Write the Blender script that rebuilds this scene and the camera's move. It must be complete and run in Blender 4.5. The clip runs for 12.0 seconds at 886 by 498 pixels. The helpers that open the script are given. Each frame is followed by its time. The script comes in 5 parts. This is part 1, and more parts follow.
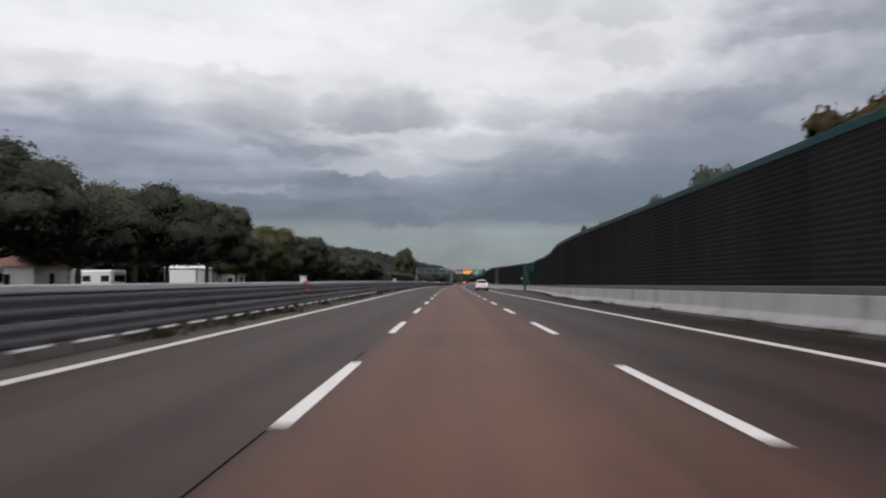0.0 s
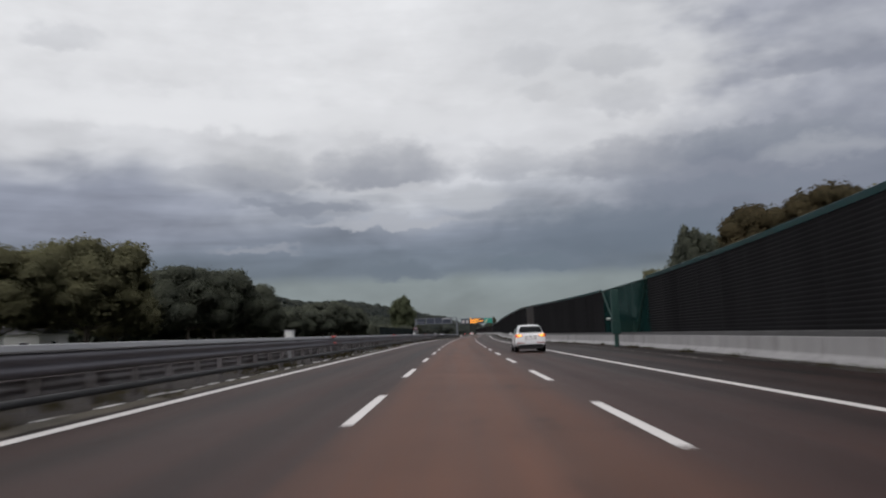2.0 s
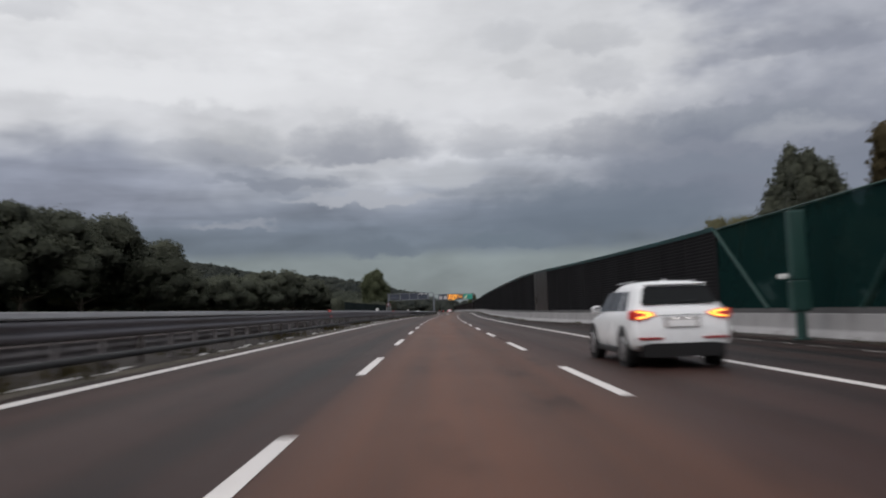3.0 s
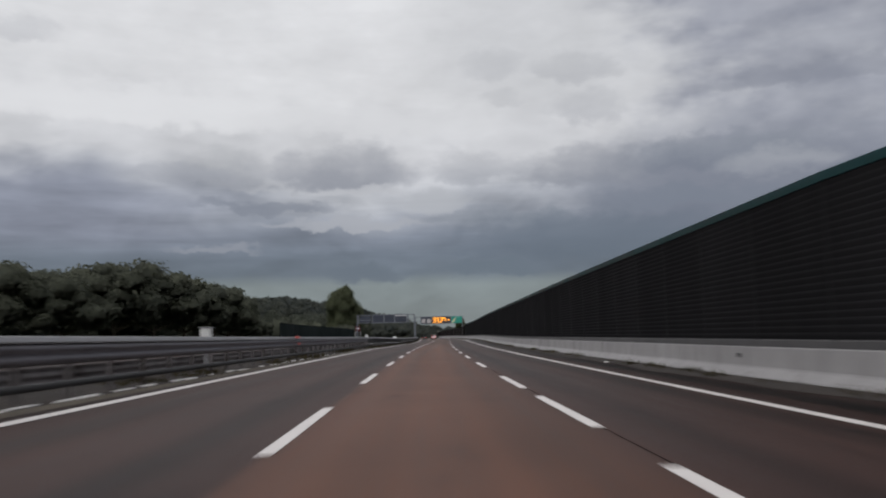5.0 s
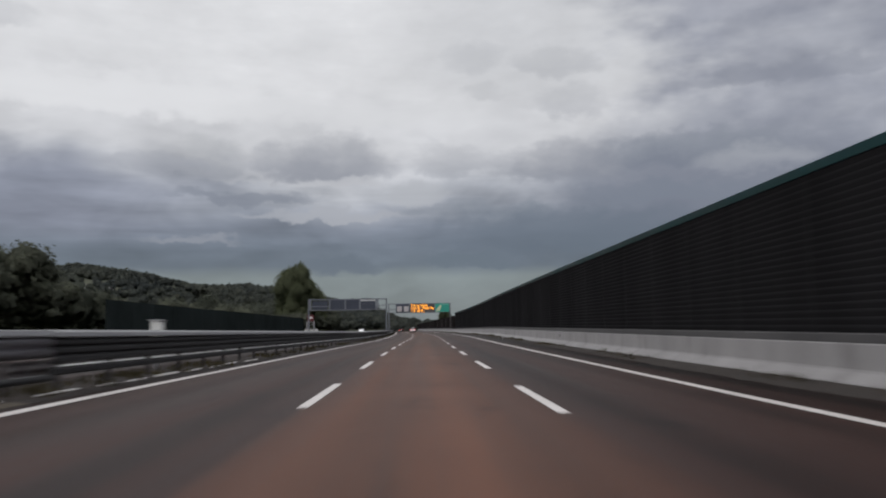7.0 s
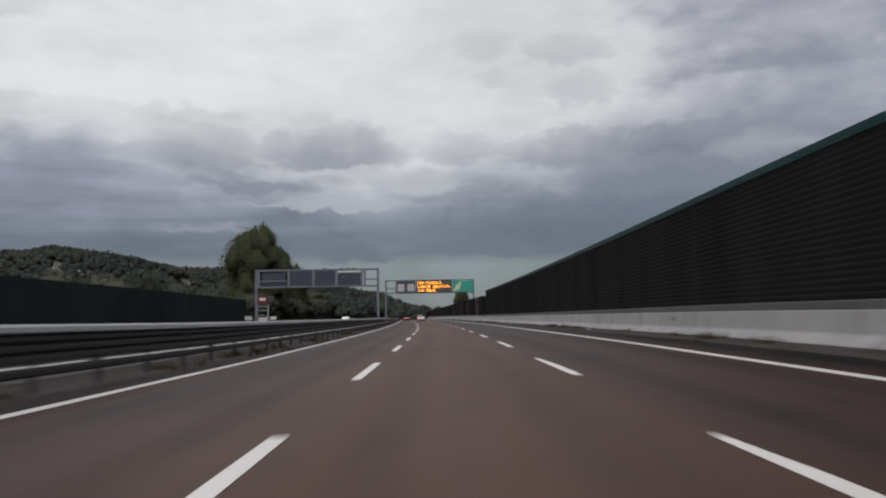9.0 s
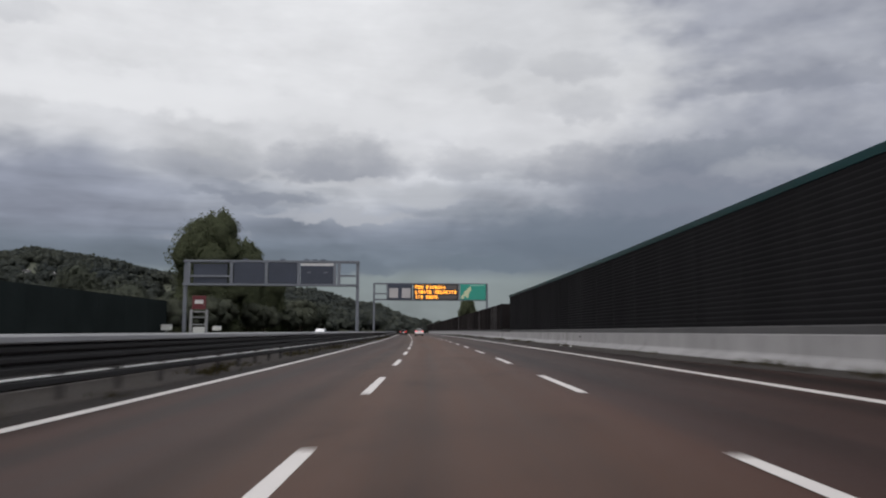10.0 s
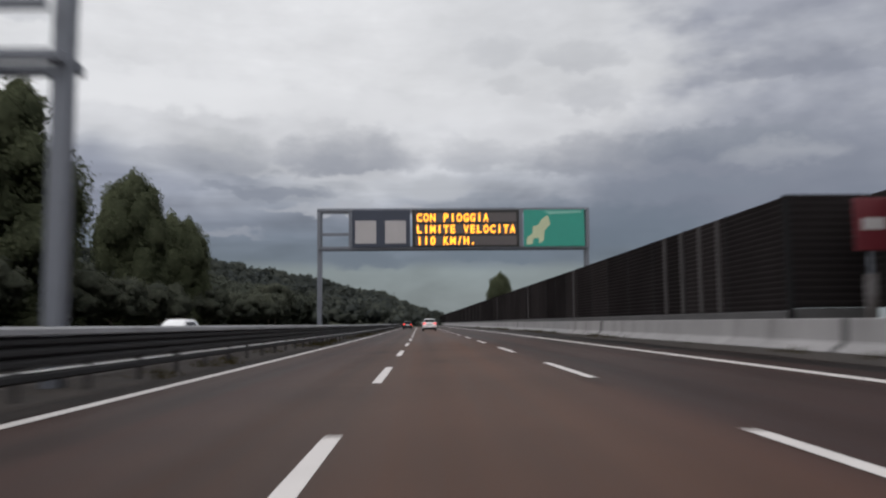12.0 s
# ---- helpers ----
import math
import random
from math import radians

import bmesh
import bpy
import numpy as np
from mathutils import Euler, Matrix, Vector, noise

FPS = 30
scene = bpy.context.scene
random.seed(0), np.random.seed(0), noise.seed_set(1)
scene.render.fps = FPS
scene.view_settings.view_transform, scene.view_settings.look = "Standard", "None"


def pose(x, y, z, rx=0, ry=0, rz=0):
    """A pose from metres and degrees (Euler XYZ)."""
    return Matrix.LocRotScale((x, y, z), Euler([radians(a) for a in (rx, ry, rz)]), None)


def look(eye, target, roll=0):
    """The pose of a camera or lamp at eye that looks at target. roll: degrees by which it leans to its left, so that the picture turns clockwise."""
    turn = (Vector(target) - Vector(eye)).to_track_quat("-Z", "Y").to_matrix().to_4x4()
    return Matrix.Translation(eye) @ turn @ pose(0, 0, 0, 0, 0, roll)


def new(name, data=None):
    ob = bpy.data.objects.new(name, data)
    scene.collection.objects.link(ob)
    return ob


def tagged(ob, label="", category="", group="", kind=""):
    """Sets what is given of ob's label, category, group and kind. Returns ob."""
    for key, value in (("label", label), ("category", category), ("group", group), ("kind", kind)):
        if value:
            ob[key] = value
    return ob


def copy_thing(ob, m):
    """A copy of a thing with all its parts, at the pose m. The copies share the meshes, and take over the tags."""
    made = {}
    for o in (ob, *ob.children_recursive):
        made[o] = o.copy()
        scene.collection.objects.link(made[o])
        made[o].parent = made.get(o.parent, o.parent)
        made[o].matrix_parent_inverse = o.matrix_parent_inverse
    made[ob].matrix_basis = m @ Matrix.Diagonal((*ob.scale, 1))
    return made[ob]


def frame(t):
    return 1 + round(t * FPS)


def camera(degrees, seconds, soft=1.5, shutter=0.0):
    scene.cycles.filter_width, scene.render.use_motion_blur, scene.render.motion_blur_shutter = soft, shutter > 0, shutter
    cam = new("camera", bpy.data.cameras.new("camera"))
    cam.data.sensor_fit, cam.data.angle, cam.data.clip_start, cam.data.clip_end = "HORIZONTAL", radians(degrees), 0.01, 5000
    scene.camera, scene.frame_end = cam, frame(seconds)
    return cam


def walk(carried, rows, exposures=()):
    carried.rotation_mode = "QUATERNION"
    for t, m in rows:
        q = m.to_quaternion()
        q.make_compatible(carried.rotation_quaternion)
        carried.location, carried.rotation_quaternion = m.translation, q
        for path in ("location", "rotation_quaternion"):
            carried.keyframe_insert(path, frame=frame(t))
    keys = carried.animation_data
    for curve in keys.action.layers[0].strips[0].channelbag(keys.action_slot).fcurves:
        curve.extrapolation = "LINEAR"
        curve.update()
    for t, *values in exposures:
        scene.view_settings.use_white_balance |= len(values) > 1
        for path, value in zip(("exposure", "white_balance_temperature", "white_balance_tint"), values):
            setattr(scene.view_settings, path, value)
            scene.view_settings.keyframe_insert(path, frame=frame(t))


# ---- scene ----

# The motorway's line: heading and crossfall against the distance run.
S_KNOT = np.arange(-50.0, 751.0, 80.0)
HEAD = np.radians([0.005, 0.002, 0.08, -0.446, -1.741, -2.358, -0.663, -0.04, -0.04, -0.04, -0.04])
FALL = np.array([-0.0148, -0.0147, 0.0138, 0.0208, 0.0094, -0.0297, -0.0253, -0.0349, -0.0349, -0.0349, -0.0349])
S_FINE = np.arange(-1500.0, 4001.0, 1.0)
H_FINE = np.interp(S_FINE, S_KNOT, HEAD)
X_FINE = -np.cumsum(np.sin(H_FINE))
Y_FINE = np.cumsum(np.cos(H_FINE))
X_FINE -= X_FINE[1500]
Y_FINE -= Y_FINE[1500]


def heading(s):
    return float(np.interp(s, S_FINE, H_FINE))


def lift(s, u):
    """Height of the banked carriageway's plane."""
    return float(-np.interp(s, S_KNOT, FALL) * min(max(u, -7.6), 12.5))


def road(s, u, z=0.0):
    a = heading(s)
    return Vector((float(np.interp(s, S_FINE, X_FINE)) + u * math.cos(a),
                   float(np.interp(s, S_FINE, Y_FINE)) + u * math.sin(a), z + lift(s, u)))


def at(s, u, z=0.0, turn=0.0):
    """A pose on the road: x across to the right, y ahead."""
    return Matrix.Translation(road(s, u, z)) @ Matrix.Rotation(heading(s) + radians(turn), 4, "Z")


# ---- camera: seconds, distance, offset, yaw, pitch, roll, height over the road ----
cam = camera(58.35, 12.0, soft=2.1, shutter=0.4)
PATH = [
    (0.0, 22.222, -0.446, 0.662, 2.397, -0.145, 1.182), (0.5, 39.245, -0.428, 1.263, 3.428, 1.752, 1.169),
    (1.0, 56.337, -0.459, -0.130, 4.622, 0.397, 1.218), (1.5, 73.320, -0.449, 0.809, 6.044, 1.036, 1.177),
    (2.0, 89.739, -0.348, 0.854, 6.131, 2.231, 1.186), (2.5, 105.944, -0.413, -0.206, 6.178, 1.249, 1.147),
    (3.0, 122.562, -0.519, -0.737, 4.429, 1.880, 1.113), (3.2, 129.200, -0.500, -0.800, 4.600, 1.800, 1.115),
    (4.0, 155.750, -0.400, -1.350, 6.500, 1.600, 1.130),
    (4.8, 182.300, -0.300, -1.800, 7.540, 1.450, 1.145), (5.0, 188.942, -0.283, -2.006, 6.270, 1.444, 1.148),
    (5.5, 205.237, -0.170, -2.325, 6.761, 1.570, 1.184), (6.0, 222.230, -0.139, -2.612, 8.052, 1.654, 1.193),
    (6.5, 239.346, -0.079, -3.353, 7.259, 0.986, 1.189), (6.7, 246.300, -0.090, -3.400, 5.830, 0.950, 1.180),
    (7.5, 274.250, -0.190, -3.600, 5.700, 0.850, 1.140),
    (8.3, 302.200, -0.280, -3.500, 5.700, 0.740, 1.100), (8.5, 309.211, -0.299, -3.917, 4.862, 0.714, 1.095),
    (9.0, 326.768, -0.419, -2.759, 4.891, 1.023, 1.043), (9.5, 344.649, -0.427, -1.910, 3.684, 0.442, 1.081),
    (10.0, 362.451, -0.661, -2.599, 5.921, -0.237, 1.096), (10.5, 380.557, -0.733, -2.322, 6.039, 0.136, 1.113),
    (11.0, 398.513, -0.816, -1.257, 6.655, -0.533, 1.103), (11.5, 416.607, -0.873, -1.573, 6.599, 0.391, 1.120),
    (12.0, 434.539, -0.985, -1.844, 5.354, 0.516, 1.032),
]
rows = []
for t, s, u, yaw, pitch, roll, h in PATH:
    p = road(s, u, h)
    rows.append((t, pose(p.x, p.y, p.z, 90 + pitch, 0, yaw) @ pose(0, 0, 0, 0, 0, -roll)))
walk(cam, rows, exposures=[(0.0, 0.22), (1.0, 0.1), (2.0, 0.0), (3.0, 0.0), (5.0, -0.08), (6.5, -0.08), (8.5, 0.02), (9.0, 0.0), (9.5, 0.14), (10.0, 0.02), (10.5, 0.03), (12.0, 0.0)])
scene.view_settings.exposure = 0.0


# ---- sky and sun ----
class Nodes:
    """Short hand for node trees."""

    def __init__(self, tree):
        self.tree = tree

    def add(self, kind, ins=()):
        n = self.tree.nodes.new(kind)
        for k, v in (ins.items() if isinstance(ins, dict) else enumerate(ins)):
            if v is None:
                continue
            if isinstance(v, bpy.types.NodeSocket):
                self.tree.links.new(v, n.inputs[k])
            else:
                n.inputs[k].default_value = v
        return n

    def math(self, op, a, b=None, c=None):
        n = self.add("ShaderNodeMath", [a, b, c])
        n.operation = op
        return n.outputs[0]

    def smooth(self, v, lo, hi, a=0.0, b=1.0):
        n = self.add("ShaderNodeMapRange", [v, lo, hi, a, b])
        n.interpolation_type = "SMOOTHSTEP"
        return n.outputs[0]

    def noise(self, vec, scale, detail=4.0, rough=0.55, dist=0.0):
        return self.add("ShaderNodeTexNoise", {"Vector": vec, "Scale": scale, "Detail": detail, "Roughness": rough, "Distortion": dist}).outputs[0]

    def mix(self, f, a, b, how="MIX"):
        n = self.add("ShaderNodeMix")
        n.data_type, n.blend_type = "RGBA", how
        for i, v in ((0, f), (6, a), (7, b)):
            if isinstance(v, bpy.types.NodeSocket):
                self.tree.links.new(v, n.inputs[i])
            else:
                n.inputs[i].default_value = v if i == 0 else (*v, 1)[:4]
        return n.outputs[2]

    def ramp(self, f, stops, how="LINEAR"):
        n = self.add("ShaderNodeValToRGB", [f])
        n.color_ramp.interpolation = how
        e = n.color_ramp.elements
        while len(e) < len(stops):
            e.new(0.5)
        for el, (p, c) in zip(e, stops):
            el.position = p
            el.color = (*c, 1)
        return n.outputs[0]


SUN_EL, SUN_AZ = radians(48), radians(-110)
world = bpy.data.worlds.new("sky")
scene.world = world
world.use_nodes = True
world.node_tree.nodes.clear()
W = Nodes(world.node_tree)
way = W.add("ShaderNodeTexCoord").outputs["Generated"]
sep = W.add("ShaderNodeSeparateXYZ", [way])
vx, vy, vz = sep.outputs
el = W.math("MULTIPLY", W.math("ARCSINE", vz), 57.2958)
az = W.math("MULTIPLY", W.math("ARCTAN2", vx, vy), 57.2958)
flat = W.add("ShaderNodeCombineXYZ", [W.math("MULTIPLY", az, 0.045), W.math("MULTIPLY", el, 0.12), vy]).outputs[0]
flat2 = W.add("ShaderNodeCombineXYZ", [W.math("MULTIPLY", az, 0.09), W.math("MULTIPLY", el, 0.19), vy]).outputs[0]
streaky = W.add("ShaderNodeCombineXYZ", [W.math("MULTIPLY", az, 0.055), W.math("MULTIPLY", el, 0.50), vy]).outputs[0]
big = W.noise(flat, 1.4, 2.0, 0.45, 0.2)
mid = W.noise(flat2, 1.6, 3.0, 0.5, 0.3)
fine = W.noise(flat2, 6.0, 4.0, 0.5)
streak = W.noise(streaky, 1.7, 4.0, 0.5, 0.4)
# layers of cloud by height over the horizon, their edges pushed about by the noise
push = W.math("MULTIPLY_ADD", W.math("SUBTRACT", big, 0.5), 6.0, W.math("MULTIPLY", W.math("SUBTRACT", mid, 0.5), 3.0))
low = W.smooth(el, 3.0, 10.0, 0.20, 1.0)
el2 = W.math("MULTIPLY_ADD", push, low, el)
layers = W.ramp(W.math("DIVIDE", el2, 60.0), [
    (0.0, (0.225, 0.255, 0.262)), (0.060, (0.232, 0.268, 0.277)), (0.075, (0.150, 0.180, 0.218)), (0.098, (0.170, 0.200, 0.246)),
    (0.125, (0.235, 0.262, 0.318)), (0.152, (0.345, 0.366, 0.415)), (0.183, (0.47, 0.485, 0.52)), (0.212, (0.63, 0.637, 0.66)),
    (0.29, (0.745, 0.75, 0.765)), (1.0, (0.98, 0.99, 1.01))])
# dark blue bank low on the left, thinner white above it, thicker grey cloud on the right
left = W.math("MULTIPLY", W.smooth(W.math("MULTIPLY_ADD", push, 1.2, az), -9.0, -24.0), W.math("MULTIPLY", W.smooth(W.math("MULTIPLY_ADD", az, 0.12, el2), 9.6, 7.2), W.smooth(el, 5.5, 8.0)))
layers = W.mix(W.math("MULTIPLY", left, 0.9), layers, (0.265, 0.285, 0.352))
centre = W.math("MULTIPLY", W.smooth(W.math("MULTIPLY_ADD", push, 1.6, az), -2.0, 9.0), W.smooth(el, 14.0, 19.0))
layers = W.mix(W.math("MULTIPLY", centre, 0.6), layers, (0.55, 0.56, 0.58))
lumps = W.noise(flat2, 2.4, 3.0, 0.5)
edge_r = W.math("MULTIPLY_ADD", W.math("SUBTRACT", lumps, 0.5), 16.0, W.math("MULTIPLY_ADD", push, 1.8, az))
right = W.math("MULTIPLY", W.smooth(edge_r, 13.0, 24.5), W.smooth(el, 44.0, 28.0))
layers = W.mix(W.math("MULTIPLY", right, W.smooth(el, 5.0, 9.0, 0.2, 0.95)), layers, W.ramp(lumps, [(0.32, (0.41, 0.425, 0.475)), (0.66, (0.28, 0.295, 0.35))]))
mottle = W.math("MULTIPLY_ADD", W.math("SUBTRACT", mid, 0.5), W.smooth(el, 12.0, 16.0, 0.7, 0.3), W.math("MULTIPLY_ADD", W.math("SUBTRACT", fine, 0.5), 0.12, 1.0))
bands = W.math("MULTIPLY", W.smooth(el, 4.0, 6.5), W.smooth(el, 13.5, 9.0, 0.12, 0.75))
mottle = W.math("MULTIPLY_ADD", W.math("SUBTRACT", streak, 0.5), bands, mottle)
cloud = W.mix(1.0, layers, W.add("ShaderNodeCombineColor", [mottle, mottle, mottle]).outputs[0], "MULTIPLY")

billow = W.add("ShaderNodeCombineXYZ", [W.math("MULTIPLY", az, 0.16), W.math("MULTIPLY", el, 0.26), vy]).outputs[0]
warp_a = W.math("MULTIPLY_ADD", W.math("SUBTRACT", W.noise(billow, 2.2, 4.0, 0.52), 0.5), 4.4, az)
warp_e = W.math("MULTIPLY_ADD", W.math("SUBTRACT", W.noise(billow, 2.6, 4.0, 0.52), 0.5), 2.7, el)


def puff(base, a0, e0, ra, re, amount, low_tone, top_tone=None, edge=1.7):
    """One ragged heap of cloud round (a0, e0), degrees, darker at its foot."""
    da = W.math("DIVIDE", W.math("SUBTRACT", warp_a, a0), ra)
    de = W.math("DIVIDE", W.math("SUBTRACT", warp_e, e0), re)
    flat_foot = W.math("MAXIMUM", de, W.math("MULTIPLY", de, -1.5))
    d2 = W.math("ADD", W.math("MULTIPLY", da, da), W.math("MULTIPLY", flat_foot, flat_foot))
    tone = W.mix(W.smooth(de, -0.8, 0.9), low_tone, top_tone) if top_tone else low_tone
    return W.mix(W.smooth(d2, edge, 0.15, 0.0, amount), base, tone)


GREY, PALE = (0.270, 0.285, 0.330), (0.43, 0.44, 0.47)
for spec in ((23.0, 9.0, 11.0, 4.4, 0.92, (0.165, 0.186, 0.236), (0.24, 0.256, 0.306), 2.2), (-19.0, 15.6, 12.0, 1.7, 0.8, (0.80, 0.805, 0.82)), (-5.0, 15.0, 8.0, 1.2, 0.6, (0.72, 0.725, 0.74)), (-7.0, 10.9, 6.0, 0.45, 0.5, (0.50, 0.51, 0.54)),
             (-4.0, 11.9, 3.8, 2.0, 0.85, GREY, PALE, 1.6), (-7.6, 11.8, 3.0, 1.5, 0.75, GREY, PALE, 1.6), (-13.2, 11.8, 2.3, 1.6, 0.85, (0.32, 0.334, 0.375), (0.49, 0.50, 0.52), 1.8), (-16.5, 11.6, 4.5, 0.8, 0.5, (0.37, 0.385, 0.43)),
             (-4.0, 10.5, 3.4, 0.5, 0.8, (0.52, 0.53, 0.56)), (1.2, 9.6, 2.4, 1.0, 0.7, (0.46, 0.475, 0.505)), (4.2, 11.9, 3.4, 1.3, 0.6, (0.34, 0.355, 0.395), (0.47, 0.48, 0.51), 1.9),
             (12.0, 11.4, 4.2, 1.5, 0.8, (0.26, 0.275, 0.32), (0.40, 0.41, 0.445), 1.9), (-4.6, 8.1, 6.0, 0.5, 0.85, (0.42, 0.435, 0.475)), (-14.0, 6.3, 3.4, 0.35, 0.6, (0.32, 0.335, 0.38)),
             (-10.5, 9.4, 4.8, 0.5, 0.7, (0.235, 0.255, 0.305)), (6.0, 8.4, 5.0, 0.6, 0.5, (0.27, 0.295, 0.34)), (5.9, 19.0, 1.9, 1.2, 0.32, (0.42, 0.43, 0.455), None, 2.2), (6.5, 16.9, 1.2, 0.6, 0.25, (0.45, 0.46, 0.48), None, 2.2),
             (12.0, 18.6, 2.6, 1.0, 0.38, (0.36, 0.37, 0.40), (0.46, 0.47, 0.49), 2.2), (12.7, 15.9, 2.5, 1.15, 0.4, (0.34, 0.35, 0.385), (0.44, 0.45, 0.475), 2.2), (-26.8, 19.9, 2.4, 0.9, 0.4, (0.48, 0.49, 0.52), None, 2.2),
             (23.0, 21.5, 3.2, 1.3, 0.4, (0.45, 0.465, 0.52), None, 2.4), (28.0, 16.3, 5.5, 0.7, 0.5, (0.25, 0.265, 0.315), None, 2.4), (20.0, 14.2, 3.6, 1.0, 0.45, (0.44, 0.455, 0.50), None, 2.4), (21.5, 11.8, 6.0, 1.3, 0.85, (0.19, 0.21, 0.26), (0.27, 0.29, 0.335), 2.0),
             (25.4, 10.9, 3.2, 0.95, 0.45, (0.34, 0.355, 0.40), (0.50, 0.51, 0.54), 2.4), (19.0, 9.2, 5.5, 0.9, 0.65, (0.20, 0.225, 0.275)), (-3.3, 4.5, 2.6, 0.75, 0.9, (0.145, 0.175, 0.215)), (5.3, 4.6, 3.6, 0.65, 0.9, (0.145, 0.178, 0.218)), (12.0, 6.4, 9.0, 2.3, 0.75, (0.135, 0.165, 0.208))):
    cloud = puff(cloud, *spec)
# behind the storm front the overcast is thinner and brighter down to the horizon
cloud = W.mix(W.smooth(vy, 0.1, -0.6, 0.0, 0.8), cloud, (1.22, 1.22, 1.24))
clear_sky = W.add("ShaderNodeTexSky")
clear_sky.sky_type, clear_sky.sun_disc = "NISHITA", False
clear_sky.sun_elevation, clear_sky.sun_rotation = SUN_EL, SUN_AZ
clear = W.mix(1.0, clear_sky.outputs[0], (0.1, 0.1, 0.1), "MULTIPLY")
sky = W.mix(1.0, W.mix(0.96, clear, cloud), (1.0, 1.0, 1.008), "MULTIPLY")
back = W.add("ShaderNodeBackground", [sky, 1.0])
W.add("ShaderNodeOutputWorld", [back.outputs[0]])

sun = new("sun", bpy.data.lights.new("sun", "SUN"))
sun.data.energy, sun.data.angle, sun.data.color = 0.5, radians(40), (1.0, 0.96, 0.92)
sun.matrix_world = look((-70, -25, 82), (0, 0, 0))


# ---- materials ----
def material(name, base, rough=0.7, metal=0.0, vary=0.15, scale=1.0, grain=0.1, fine=40.0, bump=0.0, bump_scale=60.0,
             stain=None, stain_at=(0.5, 0.7), stain_scale=0.6, stretch=(1, 1, 1), each=0.0, emit=None, power=0.0, gloss=None):
    """A surface with broad and fine variation, optional stains, relief and variation from piece to piece."""
    m = bpy.data.materials.new(name)
    m.use_nodes = True
    m.node_tree.nodes.clear()
    N = Nodes(m.node_tree)
    pos = N.add("ShaderNodeNewGeometry").outputs["Position"]
    if tuple(stretch) != (1, 1, 1):
        scaled = N.add("ShaderNodeVectorMath", [pos, stretch])
        scaled.operation = "MULTIPLY"
        pos = scaled.outputs[0]
    broad, tiny = N.noise(pos, scale, 4.0), N.noise(pos, fine, 3.0)
    v = N.math("MULTIPLY_ADD", N.math("SUBTRACT", broad, 0.5), vary * 4, 1.0)
    v = N.math("MULTIPLY_ADD", N.math("SUBTRACT", tiny, 0.5), grain * 4, v)
    if each:
        v = N.math("MULTIPLY_ADD", N.math("SUBTRACT", N.add("ShaderNodeObjectInfo").outputs["Random"], 0.5), each * 2, v)
    v = N.math("MAXIMUM", v, 0.15)
    col = N.mix(1.0, base, N.add("ShaderNodeCombineColor", [v, v, v]).outputs[0], "MULTIPLY")
    if stain:
        st = N.smooth(N.noise(pos, stain_scale, 6.0, 0.65), *stain_at)
        col = N.mix(st, col, stain)
    ins = {"Base Color": col, "Roughness": N.math("MULTIPLY_ADD", N.math("SUBTRACT", broad, 0.5), 0.25, rough), "Metallic": metal}
    if emit:
        ins["Emission Color"], ins["Emission Strength"] = (*emit, 1), power
    b = N.add("ShaderNodeBsdfPrincipled", ins)
    if gloss is not None:
        b.inputs["Specular IOR Level"].default_value = gloss
    if bump:
        bn = N.add("ShaderNodeBump", {"Strength": bump, "Distance": 0.02, "Height": N.noise(pos, bump_scale, 3.0)})
        m.node_tree.links.new(bn.outputs[0], b.inputs["Normal"])
    N.add("ShaderNodeOutputMaterial", [b.outputs[0]])
    return m


def foliage_material(name, dark, light, soft=0.82, broad=0.35):
    """Leaves: colour by clump and by leaf, light coming through, shading rounded off towards the crown's top."""
    m = bpy.data.materials.new(name)
    m.use_nodes = True
    m.node_tree.nodes.clear()
    N = Nodes(m.node_tree)
    g = N.add("ShaderNodeNewGeometry")
    f = N.math("MULTIPLY_ADD", N.noise(g.outputs["Position"], broad, 4.0), 1.0, N.math("MULTIPLY", g.outputs["Random Per Island"], 0.3))
    col = N.ramp(N.math("SUBTRACT", f, 0.15), [(0.25, dark), (0.72, light)])
    up = N.add("ShaderNodeMix")
    up.data_type = "VECTOR"
    up.inputs[0].default_value = soft
    m.node_tree.links.new(g.outputs["Normal"], up.inputs[4])
    up.inputs[5].default_value = (-0.1, -0.15, 1.0)
    unit = N.add("ShaderNodeVectorMath", [up.outputs[1]])
    unit.operation = "NORMALIZE"
    b = N.add("ShaderNodeBsdfDiffuse", {"Color": col, "Normal": unit.outputs[0]})
    t = N.add("ShaderNodeBsdfTranslucent", {"Color": col})
    x = N.add("ShaderNodeMixShader", [0.42, b.outputs[0], t.outputs[0]])
    N.add("ShaderNodeOutputMaterial", [x.outputs[0]])
    return m


